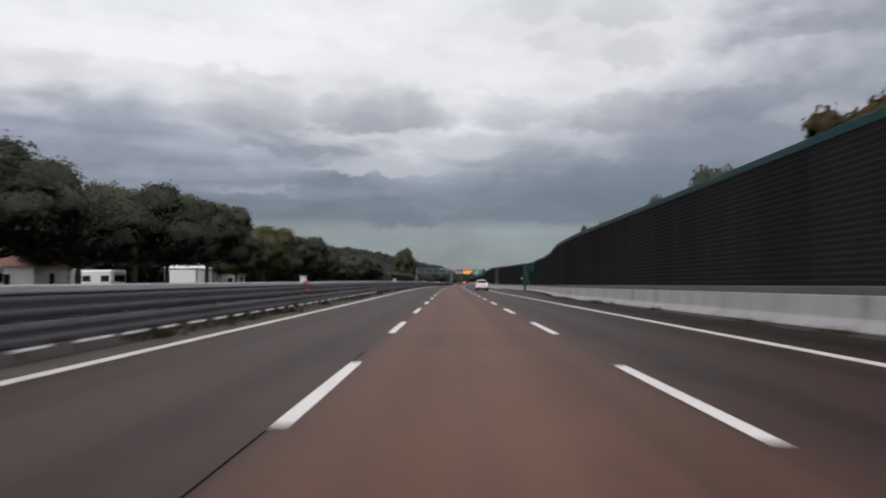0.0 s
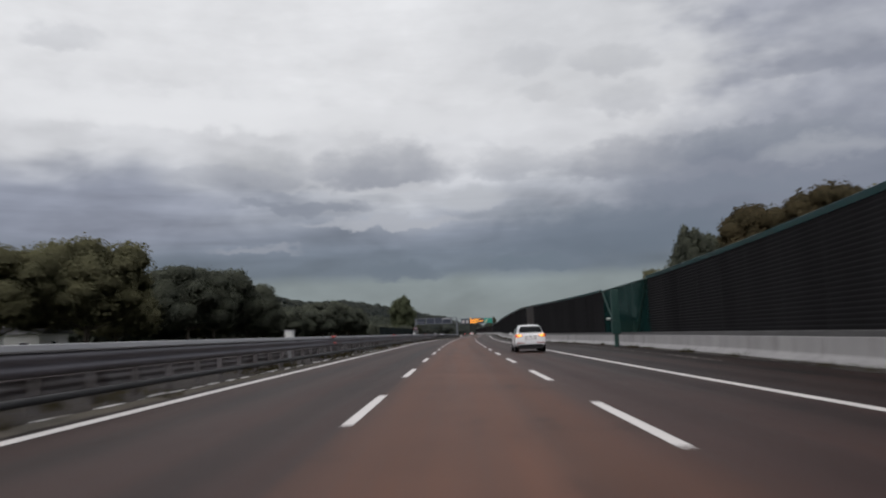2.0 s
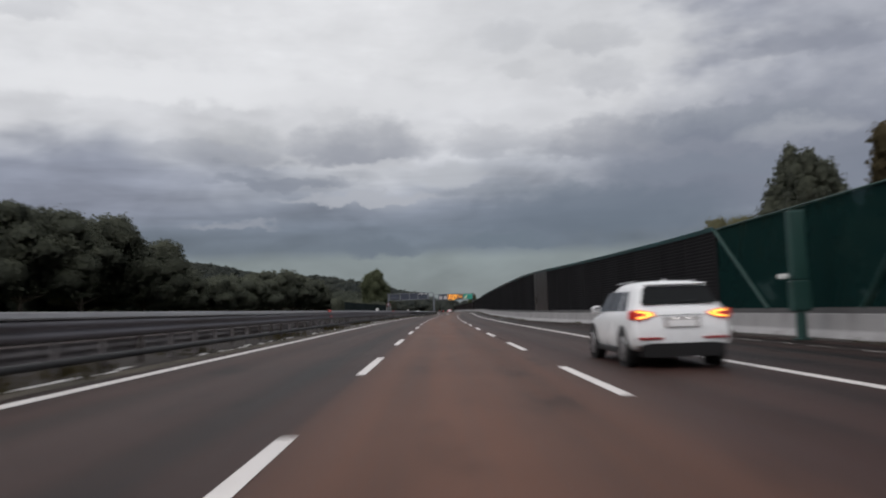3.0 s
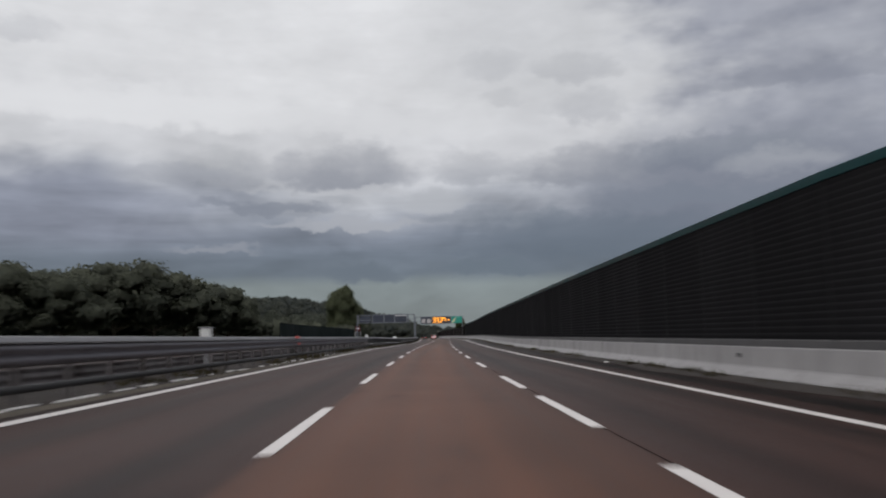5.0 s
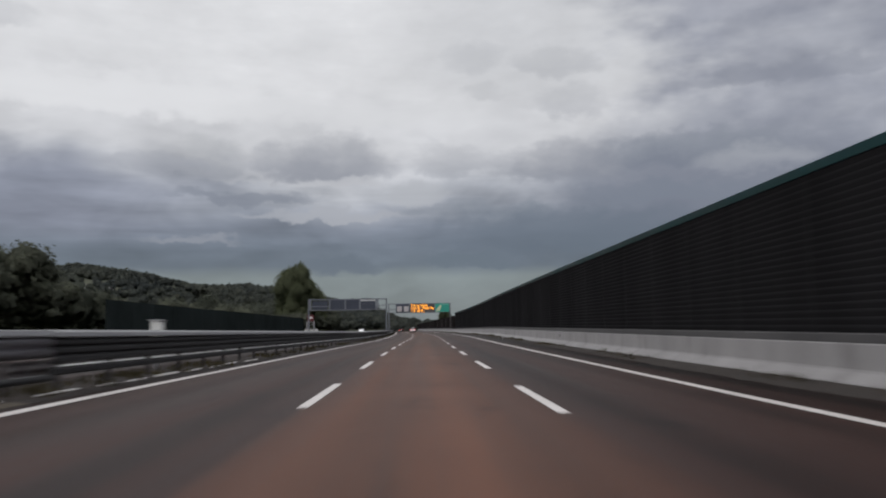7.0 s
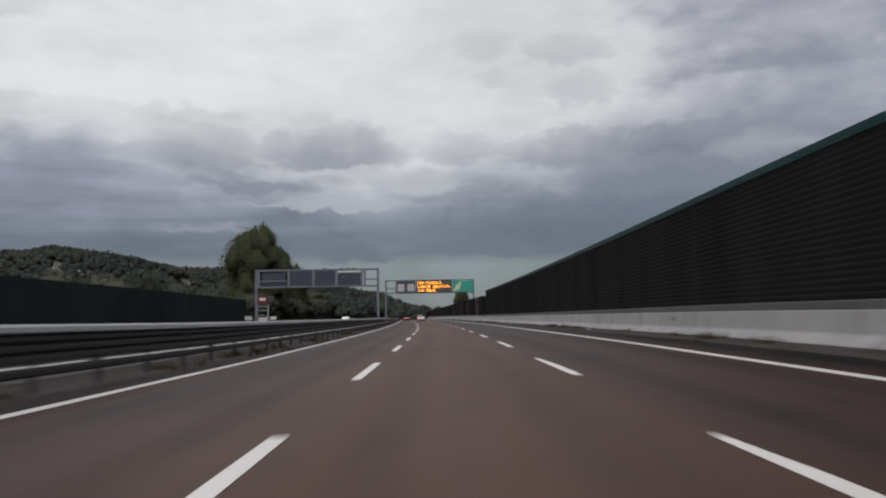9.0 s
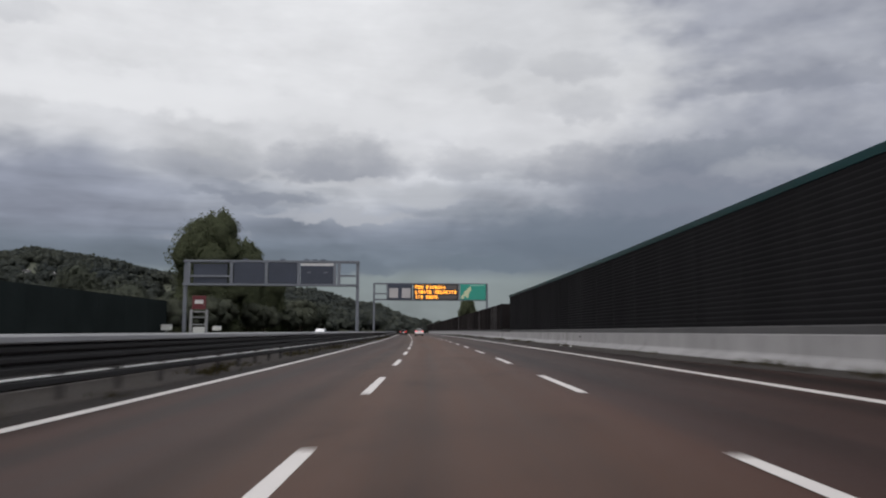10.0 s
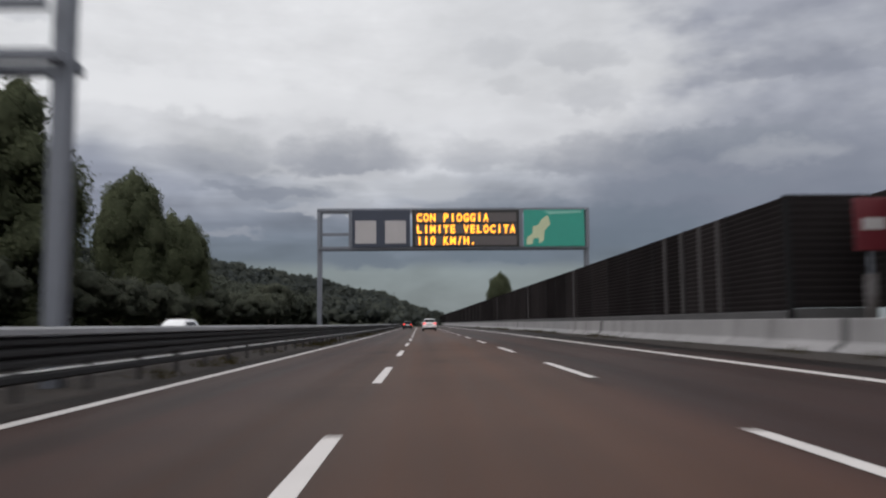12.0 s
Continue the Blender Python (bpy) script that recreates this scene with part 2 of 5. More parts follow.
def asphalt_material(name, base, warm):
    """Worn asphalt: stretched wheel marks, patches and grit; the middle lane's brown has a windscreen reflection mixed
    into its colour.
    """
    m = bpy.data.materials.new(name)
    m.use_nodes = True
    m.node_tree.nodes.clear()
    N = Nodes(m.node_tree)
    uvn = N.add("ShaderNodeUVMap")
    uvn.uv_map = "run"
    uv = uvn.outputs[0]
    s2 = N.add("ShaderNodeSeparateXYZ", [uv])
    u, s = s2.outputs[0], s2.outputs[1]
    streak = N.noise(N.add("ShaderNodeCombineXYZ", [N.math("MULTIPLY", u, 1.3), N.math("MULTIPLY", s, 0.03), 0.0]).outputs[0], 1.0, 5.0, 0.6)
    patch = N.noise(uv, 0.22, 4.0, 0.6)
    grit = N.noise(uv, 45.0, 3.0, 0.7)
    blot = N.noise(N.add("ShaderNodeCombineXYZ", [u, N.math("MULTIPLY", s, 0.35), 3.0]).outputs[0], 0.9, 5.0, 0.65)
    edge = N.math("MULTIPLY_ADD", N.math("SUBTRACT", patch, 0.5), 0.7, N.math("ABSOLUTE", N.math("ADD", u, 0.1)))
    lane = N.math("MULTIPLY", N.smooth(edge, 2.5, 0.9), N.smooth(u, -1.97, -1.80))
    wheel = N.math("ABSOLUTE", N.math("SUBTRACT", N.math("ABSOLUTE", N.math("SUBTRACT", N.math("PINGPONG", N.math("ADD", u, 1.875), 1.875), 0.95)), 0.0))
    track = N.smooth(wheel, 0.55, 0.1)
    later = N.math("MULTIPLY", N.smooth(s, 270.0, 335.0), N.smooth(N.math("MULTIPLY_ADD", patch, 1.5, u), 3.2, 1.2))
    lane = N.math("MULTIPLY", lane, N.smooth(s, 270.0, 335.0, 0.85, 0.45))
    col = N.mix(lane, base, warm)
    later = N.math("MULTIPLY", later, N.smooth(N.math("MULTIPLY_ADD", patch, 1.6, u), -3.4, -1.2, 0.12, 1.0))
    col = N.mix(N.math("MULTIPLY", later, 0.62), col, (0.080, 0.044, 0.030))
    v = N.math("MULTIPLY_ADD", N.math("SUBTRACT", streak, 0.5), 1.1, 1.0)
    v = N.math("MULTIPLY_ADD", N.math("SUBTRACT", patch, 0.5), 0.7, v)
    v = N.math("MULTIPLY_ADD", N.math("SUBTRACT", grit, 0.5), 0.7, v)
    v = N.math("MULTIPLY_ADD", track, N.smooth(N.math("ABSOLUTE", u), 1.7, 2.4, -0.18, -0.36), v)
    wide = N.noise(N.add("ShaderNodeCombineXYZ", [N.math("MULTIPLY", u, 0.55), N.math("MULTIPLY", s, 0.012), 7.0]).outputs[0], 1.0, 2.0, 0.5)
    v = N.math("MULTIPLY_ADD", N.math("SUBTRACT", wide, 0.5), 0.9, v)
    v = N.math("MULTIPLY_ADD", N.smooth(N.math("MULTIPLY_ADD", patch, 1.2, N.math("ABSOLUTE", N.math("ADD", u, 0.3))), 6.0, 7.0), -0.40, v)
    v = N.math("MULTIPLY_ADD", N.smooth(blot, 0.56, 0.74), -0.36, v)
    col = N.mix(1.0, col, N.add("ShaderNodeCombineColor", [v, v, v]).outputs[0], "MULTIPLY")
    b = N.add("ShaderNodeBsdfPrincipled", {"Base Color": col, "Roughness": N.math("MULTIPLY_ADD", streak, 0.2, 0.46)})
    b.inputs["Specular IOR Level"].default_value = 0.12
    bn = N.add("ShaderNodeBump", {"Strength": 0.5, "Distance": 0.01, "Height": grit})
    m.node_tree.links.new(bn.outputs[0], b.inputs["Normal"])
    N.add("ShaderNodeOutputMaterial", [b.outputs[0]])
    return m


ASPHALT = asphalt_material("asphalt", (0.0415, 0.0212, 0.0178), (0.124, 0.056, 0.036))
TAR = material("tarred joint", (0.012, 0.010, 0.010), 0.9, vary=0.2, scale=2.0, gloss=0.0)
PAINT = material("road paint", (0.66, 0.62, 0.60), 0.6, vary=0.08, scale=0.8, grain=0.06, stain=(0.28, 0.25, 0.24), stain_at=(0.58, 0.78), stain_scale=1.6)
WORN_PAINT = material("worn road paint", (0.40, 0.37, 0.35), 0.7, vary=0.1, scale=0.8, stain=(0.045, 0.030, 0.027), stain_at=(0.38, 0.54), stain_scale=1.1)
CONCRETE = material("barrier concrete", (0.300, 0.290, 0.292), 0.85, vary=0.16, scale=0.7, grain=0.07, fine=18.0, stain=(0.13, 0.122, 0.12), stain_at=(0.52, 0.80), stain_scale=0.8, stretch=(1, 1, 0.35), each=0.03, bump=0.2)
PLINTH = material("plinth concrete", (0.080, 0.077, 0.079), 0.9, vary=0.25, scale=0.5, bump=0.2)
KERB = material("kerb concrete", (0.66, 0.64, 0.62), 0.9, vary=0.2, scale=1.2, stain=(0.16, 0.14, 0.12), stain_at=(0.52, 0.68), stain_scale=0.5)
SOIL = material("soil and gravel", (0.034, 0.0265, 0.0225), 0.95, vary=0.4, scale=0.9, grain=0.3, fine=9, bump=0.5, bump_scale=30)
DRY_SOIL = material("dry brown verge soil", (0.090, 0.074, 0.056), 0.95, vary=0.3, scale=0.8, grain=0.3, fine=8, bump=0.5, bump_scale=30, stain=(0.03, 0.027, 0.02), stain_at=(0.5, 0.7), stain_scale=0.4)
DARK_SOIL = material("dark verge soil", (0.022, 0.0165, 0.014), 0.95, vary=0.45, scale=0.9, grain=0.4, fine=7, bump=0.5, bump_scale=30, stain=(0.075, 0.060, 0.052), stain_at=(0.58, 0.72), stain_scale=1.3)
GRASS = material("grass ground", (0.055, 0.07, 0.03), 0.95, vary=0.25, scale=0.08, grain=0.2, fine=3.0)
FIELD = material("hillside meadow", (0.066, 0.072, 0.046), 0.95, vary=0.2, scale=0.02, grain=0.1, fine=0.4)
PANEL = material("dark acoustic panel", (0.0200, 0.0196, 0.0208), 0.9, vary=0.22, scale=0.3, grain=0.05, stretch=(1, 1, 0.25), each=0.06, gloss=0.0)
PANEL_LOW = material("dark brown acoustic panel", (0.0262, 0.0228, 0.0230), 0.9, vary=0.15, scale=0.4, each=0.3, gloss=0.0)
FAR_PANEL = material("mossy dark far panel", (0.021, 0.026, 0.026), 0.9, vary=0.2, scale=0.25, grain=0.08, fine=4.0, each=0.1, gloss=0.0)
POST = material("dark wall post", (0.0185, 0.0182, 0.0193), 0.85, vary=0.1, gloss=0.05)
PALE_POST = material("weathered grey post", (0.060, 0.054, 0.054), 0.8, vary=0.15)
CAP = material("green acrylic cap", (0.022, 0.088, 0.094), 0.35, vary=0.12, scale=0.3, each=0.12)
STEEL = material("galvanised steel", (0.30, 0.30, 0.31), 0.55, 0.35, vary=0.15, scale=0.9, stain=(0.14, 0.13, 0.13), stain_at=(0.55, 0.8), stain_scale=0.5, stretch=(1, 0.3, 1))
STEEL_DARK = material("stained dark galvanised steel", (0.098, 0.092, 0.103), 0.52, 0.3, vary=0.3, scale=0.9, grain=0.12, fine=9.0, stain=(0.060, 0.053, 0.052), stain_at=(0.45, 0.75), stretch=(1, 0.25, 1))
STEEL_MUD = material("muddy galvanised steel", (0.165, 0.152, 0.155), 0.85, 0.0, vary=0.35, scale=1.5, grain=0.2, fine=7.0, stain=(0.06, 0.05, 0.046), stain_at=(0.44, 0.66), stain_scale=0.9, stretch=(1, 0.35, 1))
LIP = material("bright metal edge", (0.80, 0.79, 0.79), 0.45, 0.1, vary=0.2, scale=0.8, stain=(0.25, 0.24, 0.24), stain_at=(0.6, 0.75), stain_scale=0.35)
STEEL_BLACK = material("near-black steel", (0.015, 0.0145, 0.0155), 0.75, 0.0, vary=0.25, scale=0.8, stretch=(1, 0.25, 1))
STEEL_GREY = material("painted grey steel", (0.155, 0.165, 0.19), 0.5, 0.3, vary=0.08, scale=0.6)
BACK_PANEL = material("grey sign back", (0.044, 0.051, 0.074), 0.55, 0.2, vary=0.12, scale=0.7)
PIER = material("smooth brown wall panel", (0.036, 0.0285, 0.0265), 0.32, vary=0.12, scale=0.8, gloss=0.5)
GREEN_SIGN = material("green sign sheet", (0.018, 0.285, 0.215), 0.4, vary=0.05, scale=0.5)
PALE_GREEN = material("pale green sign print", (0.20, 0.46, 0.38), 0.4, vary=0.05)
CREAM = material("cream sign print", (0.52, 0.56, 0.36), 0.45, vary=0.06)
DISPLAY = material("black display face", (0.012, 0.011, 0.010), 0.5, vary=0.1)
DISPLAY_GREY = material("unlit display face", (0.42, 0.395, 0.395), 0.6, vary=0.06, scale=1.0)
DISPLAY_BROWN = material("unlit display row", (0.10, 0.085, 0.085), 0.6, vary=0.08, scale=2.0)
AMBER = material("lit amber diodes", (0.5, 0.2, 0.02), 0.5, emit=(1.0, 0.36, 0.02), power=2.6)
RED_SIGN = material("red sign sheet", (0.115, 0.012, 0.018), 0.45, vary=0.08)
WHITE_SIGN = material("white sign sheet", (0.72, 0.70, 0.70), 0.5, vary=0.06)
WHITE_PAINT = material("white car paint", (0.86, 0.86, 0.87), 0.25, vary=0.02, scale=0.5, grain=0.01)
GREY_PAINT = material("dark car paint", (0.03, 0.032, 0.036), 0.25, vary=0.05)
CAR_GLASS = material("dark car glass", (0.008, 0.009, 0.010), 0.12, vary=0.02, gloss=0.12)
BLACK = material("black plastic", (0.018, 0.018, 0.019), 0.6, vary=0.1)
TYRE = material("tyre rubber", (0.014, 0.014, 0.014), 0.85, vary=0.15, scale=6)
RIM = material("silver wheel rim", (0.42, 0.42, 0.43), 0.35, 0.7, vary=0.05)
LAMP_RED = material("lit red tail lamp", (0.45, 0.02, 0.015), 0.3, emit=(1.0, 0.05, 0.02), power=0.12)
LAMP_BRAKE = material("bright red tail lamp", (0.5, 0.02, 0.015), 0.3, emit=(1.0, 0.04, 0.02), power=2.0)
LAMP_AMBER = material("lit amber tail lamp", (0.6, 0.3, 0.05), 0.3, emit=(1.0, 0.47, 0.06), power=2.2)
PLATE_LAMP = material("lit plate lamp", (0.8, 0.8, 0.8), 0.4, emit=(1.0, 0.95, 0.9), power=0.6)
REFLECTOR = material("red reflector", (0.30, 0.02, 0.02), 0.35)
CHROME = material("chrome strip", (0.5, 0.5, 0.5), 0.2, 0.9, vary=0.03)
RED_PLASTIC = material("faded red plastic", (0.55, 0.11, 0.10), 0.6, vary=0.12)
WHITE_BOX = material("white cabinet paint", (0.66, 0.66, 0.64), 0.6, vary=0.08, scale=1.5)
WALL_WHITE = material("white rendered wall", (0.56, 0.55, 0.53), 0.85, vary=0.1, scale=0.5)
TILES = material("red roof tiles", (0.20, 0.085, 0.062), 0.85, vary=0.2, scale=1.5)
BARK = material("tree bark", (0.06, 0.048, 0.038), 0.95, vary=0.25, scale=2.0, stretch=(1, 1, 0.3), bump=0.6, bump_scale=12)
GREEN_STEEL = material("green painted steel", (0.010, 0.047, 0.039), 0.5, vary=0.1)
LEAF_DARK = foliage_material("dark green leaves", (0.090, 0.098, 0.080), (0.138, 0.145, 0.108))
LEAF_OLIVE = foliage_material("olive leaves", (0.140, 0.136, 0.082), (0.185, 0.176, 0.102))
LEAF_POPLAR = foliage_material("poplar leaves", (0.092, 0.105, 0.066), (0.160, 0.175, 0.105))
LEAF_RUST = foliage_material("autumn leaves", (0.078, 0.068, 0.042), (0.118, 0.094, 0.054))
WOODS = foliage_material("dark roadside woodland", (0.076, 0.085, 0.072), (0.110, 0.119, 0.092), 0.95)
# distance haze put into the leaf colour as a pale blue tint
HILL_WOODS = foliage_material("haze-tinted hill woodland", (0.070, 0.080, 0.080), (0.112, 0.120, 0.098), 1.0, 0.018)


def net_material():
    """A green woven net: fine holes let the view through."""
    m = bpy.data.materials.new("green netting")
    m.use_nodes = True
    m.node_tree.nodes.clear()
    N = Nodes(m.node_tree)
    pos = N.add("ShaderNodeNewGeometry").outputs["Position"]
    dens = N.math("MULTIPLY_ADD", N.noise(pos, 0.6, 3.0), 0.12, 0.885)
    b = N.add("ShaderNodeBsdfDiffuse", {"Color": (0.0075, 0.0235, 0.0225, 1)})
    t = N.add("ShaderNodeBsdfTransparent", [(0.75, 0.95, 0.9, 1)])
    x = N.add("ShaderNodeMixShader", [dens, t.outputs[0], b.outputs[0]])
    N.add("ShaderNodeOutputMaterial", [x.outputs[0]])
    return m


NET = net_material()


# ---- mesh helpers ----
def thing(name, label, category, group="", kind="", m=None):
    """An Empty at the base of a thing made of parts."""
    ob = tagged(new(name), label, category, group, kind)
    if m is not None:
        ob.matrix_world = m
    return ob


def mesh_of(name, verts, faces, mat, smooth=False):
    me = bpy.data.meshes.new(name)
    me.from_pydata([tuple(v) for v in verts], [], faces)
    me.materials.append(mat)
    if smooth:
        me.polygons.foreach_set("use_smooth", [True] * len(me.polygons))
    me.update()
    return me


def part(name, data, material_, parent, label="", m=None, smooth=False):
    """Link a bmesh or a mesh as one object under a thing."""
    if isinstance(data, bmesh.types.BMesh):
        me = bpy.data.meshes.new(name)
        bmesh.ops.recalc_face_normals(data, faces=data.faces)
        data.to_mesh(me)
        data.free()
        me.materials.append(material_)
        if smooth:
            me.polygons.foreach_set("use_smooth", [True] * len(me.polygons))
    else:
        me = data
    ob = new(name, me)
    ob.parent = parent
    if m is not None:
        ob.matrix_local = m
    return tagged(ob, label)


def box(bm, x0, x1, y0, y1, z0, z1, bevel=0.0):
    r = bmesh.ops.create_cube(bm, size=1.0)
    for v in r["verts"]:
        v.co = Vector((x0 + (v.co.x + 0.5) * (x1 - x0), y0 + (v.co.y + 0.5) * (y1 - y0), z0 + (v.co.z + 0.5) * (z1 - z0)))
    if bevel:
        es = list({e for v in r["verts"] for e in v.link_edges})
        bmesh.ops.bevel(bm, geom=es, offset=bevel, segments=1, affect="EDGES")
    return bm


def boxes(*specs, bevel=0.0):
    bm = bmesh.new()
    for sp in specs:
        box(bm, *sp, bevel=bevel)
    return bm


def tube(bm, a, b, r0, r1=None, n=8):
    """A tapered stick from a to b."""
    a, b = Vector(a), Vector(b)
    r1 = r0 if r1 is None else r1
    d = b - a
    q = d.to_track_quat("Z", "Y").to_matrix().to_4x4()
    bmesh.ops.create_cone(bm, cap_ends=True, segments=n, radius1=r0, radius2=r1, depth=d.length,
                          matrix=Matrix.Translation((a + b) / 2) @ q)
    return bm


def swept(name, profile, s0, s1, step, mat, closed=True, smooth=False, wander=None):
    """A mesh of one cross-section (offset, height) carried along the road; wander(s) shifts it sideways."""
    ss = np.arange(s0, s1 + step * 0.5, step)
    k = len(profile)
    verts, faces, uv = [], [], []
    for s in ss:
        d = wander(s) if wander else 0.0
        for u, z in profile:
            verts.append(road(s, u + d, z))
            uv.append((u + d, s))
    for i in range(len(ss) - 1):
        for j in range(k if closed else k - 1):
            a, b = i * k + j, i * k + (j + 1) % k
            faces.append((a, b, b + k, a + k))
    if closed:
        faces.append(tuple(range(k - 1, -1, -1)))
        faces.append(tuple(range((len(ss) - 1) * k, len(ss) * k)))
    me = mesh_of(name, verts, faces, mat, smooth)
    layer = me.uv_layers.new(name="run")
    for loop in me.loops:
        layer.data[loop.index].uv = uv[loop.vertex_index]
    return me


def local_sweep(name, profile, length, mat, smooth=False):
    """A straight piece with one cross-section (x, z) along y from 0 to length."""
    k = len(profile)
    verts = [(x, y, z) for y in (0.0, length) for x, z in profile]
    faces = [(j, (j + 1) % k, (j + 1) % k + k, j + k) for j in range(k)]
    faces += [tuple(range(k - 1, -1, -1)), tuple(range(k, 2 * k))]
    return mesh_of(name, verts, faces, mat, smooth)


def chord(s0, s1, u0, u1, z=0.0, length=1.0):
    """A pose whose y axis runs from (s0, u0) to (s1, u1) on the road, stretched so that length spans it."""
    a, b = road(s0, u0, z), road(s1, u1, z)
    d = b - a
    m = Matrix.Translation(a) @ Matrix.Rotation(math.atan2(-d.x, d.y), 4, "Z") @ Matrix.Rotation(math.atan2(d.z, math.hypot(d.x, d.y)), 4, "X")
    return m @ Matrix.Diagonal((1, d.length / length, 1, 1))


# ---- the lay-by: offset of wall and barrier against distance ----
BAY_S = (80, 92, 100, 108, 116, 126, 138, 150, 164, 180, 196, 205)
BAY_U = (0.0, 0.45, 1.1, 1.9, 2.55, 3.15, 3.6, 3.75, 3.4, 2.2, 0.5, 0.0)


def bay(s):
    return float(np.interp(s, BAY_S, BAY_U))


WALL_U, BARRIER_U = 8.55, 7.95


def wall_line(s):
    """Offset of the tall noise wall, which swings out round the lay-by."""
    return WALL_U + bay(s)


# ---- ground, roads, verges ----
def ground_sheet():
    us = [-2000, -900, -400, -200, -110, -60, -40, -30, -26.5, -25.2, -9, -6.6, 0, 8, 12.5, 18, 30, 60, 120, 300, 900, 2000]
    ss = list(range(-1400, -100, 200)) + list(range(-100, 1200, 20)) + list(range(1200, 3901, 300))
    verts, faces = [], []
    for s in ss:
        for u in us:
            z = -0.10
            if u < -26:
                z = -0.5 + 0.9 * math.sin(s * 0.011 + u * 0.05) * (u < -100)
            if u > 18:
                z = 0.4
            verts.append(road(s, u, z))
    k = len(us)
    for i in range(len(ss) - 1):
        for j in range(k - 1):
            a = i * k + j
            faces.append((a, a + 1, a + 1 + k, a + k))
    return mesh_of("ground", verts, faces, GRASS)


tagged(new("ground", ground_sheet()), "dull green grassland either side of the motorway", "ground", kind="structure")
carriageway = tagged(new("road", swept("road", [(-6.75, 0.0), (-4, 0.0), (-1.9, 0), (0, 0), (1.9, 0), (4, 0), (6, 0), (8.1, 0.0), (8.1, -0.09), (-6.75, -0.09)], -60, 1100, 4, ASPHALT)),
                     "three-lane asphalt carriageway with a browner middle lane", "road", kind="structure")
tagged(new("road", swept("road", [(-24.8, 0.0), (-20, 0), (-14, 0), (-9.2, 0.0), (-9.2, -0.09), (-24.8, -0.09)], -60, 1100, 10, ASPHALT)),
       "opposite carriageway of grey asphalt beyond the median", "road", kind="structure")
tagged(new("pavement", swept("pavement", [(7.9, 0.0), (12.6, 0.004), (12.6, -0.08), (7.9, -0.08)], 84, 212, 4, ASPHALT)),
       "asphalt lay-by beside the carriageway", "lay-by", kind="structure")
tagged(new("ground", swept("median", [(-9.2, 0.02), (-8.6, 0.09), (-7.4, 0.10), (-6.9, 0.05), (-6.72, 0.0), (-6.72, -0.09), (-9.2, -0.09)], -60, 1100, 4, SOIL)),
       "bare brown soil of the median strip", "ground", kind="structure")

# ---- painted lines ----
edge_l = swept("edge_line", [(-6.10, 0.008), (-5.83, 0.008)], -60, 1100, 3, PAINT, closed=False)
part("edge_line", edge_l, PAINT, carriageway)
edge_r = swept("edge_line", [(5.25, 0.005), (5.49, 0.005)], -60, 1100, 3, PAINT, closed=False)
part("edge_line", edge_r, PAINT, carriageway)
dash = mesh_of("lane_dash", [(x, y, 0.005) for x, y in ((-0.085, -0.2), (0.085, -0.2), (0.09, 1.5), (0.085, 5.05), (-0.085, 5.05), (-0.09, 3.0))], [(0, 1, 2, 3, 4, 5)], PAINT)
for k in range(-3, 76):
    s = 29.1 + 12 * k
    part("lane_dash", dash, PAINT, carriageway, m=at(s - float(np.interp(s, (80, 112, 150), (0.0, 0.6, 0.0))), -1.875))
# the row between the middle and the slow lane slips against it, with a short gap at a resurfacing joint
ends = [12 * k + float(np.interp(12 * k, (70, 94, 108, 120, 156, 192), (9.3, 7.2, 6.6, 6.4, 5.2, 4.1))) for k in range(-3, 17)] + [204.4]
ends += [12 * k + float(np.interp(12 * k, (204, 228, 250, 312, 345, 384, 430), (8.0, 8.1, 9.0, 9.5, 9.1, 9.4, 9.6))) for k in range(17, 78)]
for s in ends:
    part("lane_dash", dash, PAINT, carriageway, m=at(s - 5.1, 1.875))
for u, s0, s1 in ((1.93, 150, 216), (-1.95, 0, 36)):
    seam = swept("tar_seam", [(u - 0.010, 0.003), (u + 0.010, 0.003)], s0, s1, 2, TAR, closed=False, wander=lambda s: 0.02 * noise.noise(Vector((s * 0.5, 4, 0))))
    part("tar_seam", seam, TAR, carriageway, "dark tarred joint between lanes")
part("bay_line", swept("bay_line", [(6.95, 0.010), (7.07, 0.010)], 118, 182, 3, WORN_PAINT, closed=False, wander=lambda s: bay(s) * 0.72), WORN_PAINT, carriageway)

# ---- left median guard rail ----
WAVE = [(0.0, 0.00), (0.075, 0.05), (0.075, 0.11), (0.0, 0.16), (0.075, 0.21), (0.075, 0.27), (0.0, 0.32), (0.075, 0.37), (0.075, 0.43), (0.0, 0.48)]


def wave_profile(z0, u0, scale=1.0, sign=1, waves=3):
    front = [(u0 + sign * x, z0 + z * scale) for x, z in WAVE[:waves * 3 + 1]]
    rear = [(x - sign * 0.012, z) for x, z in reversed(front)]
    return front + rear


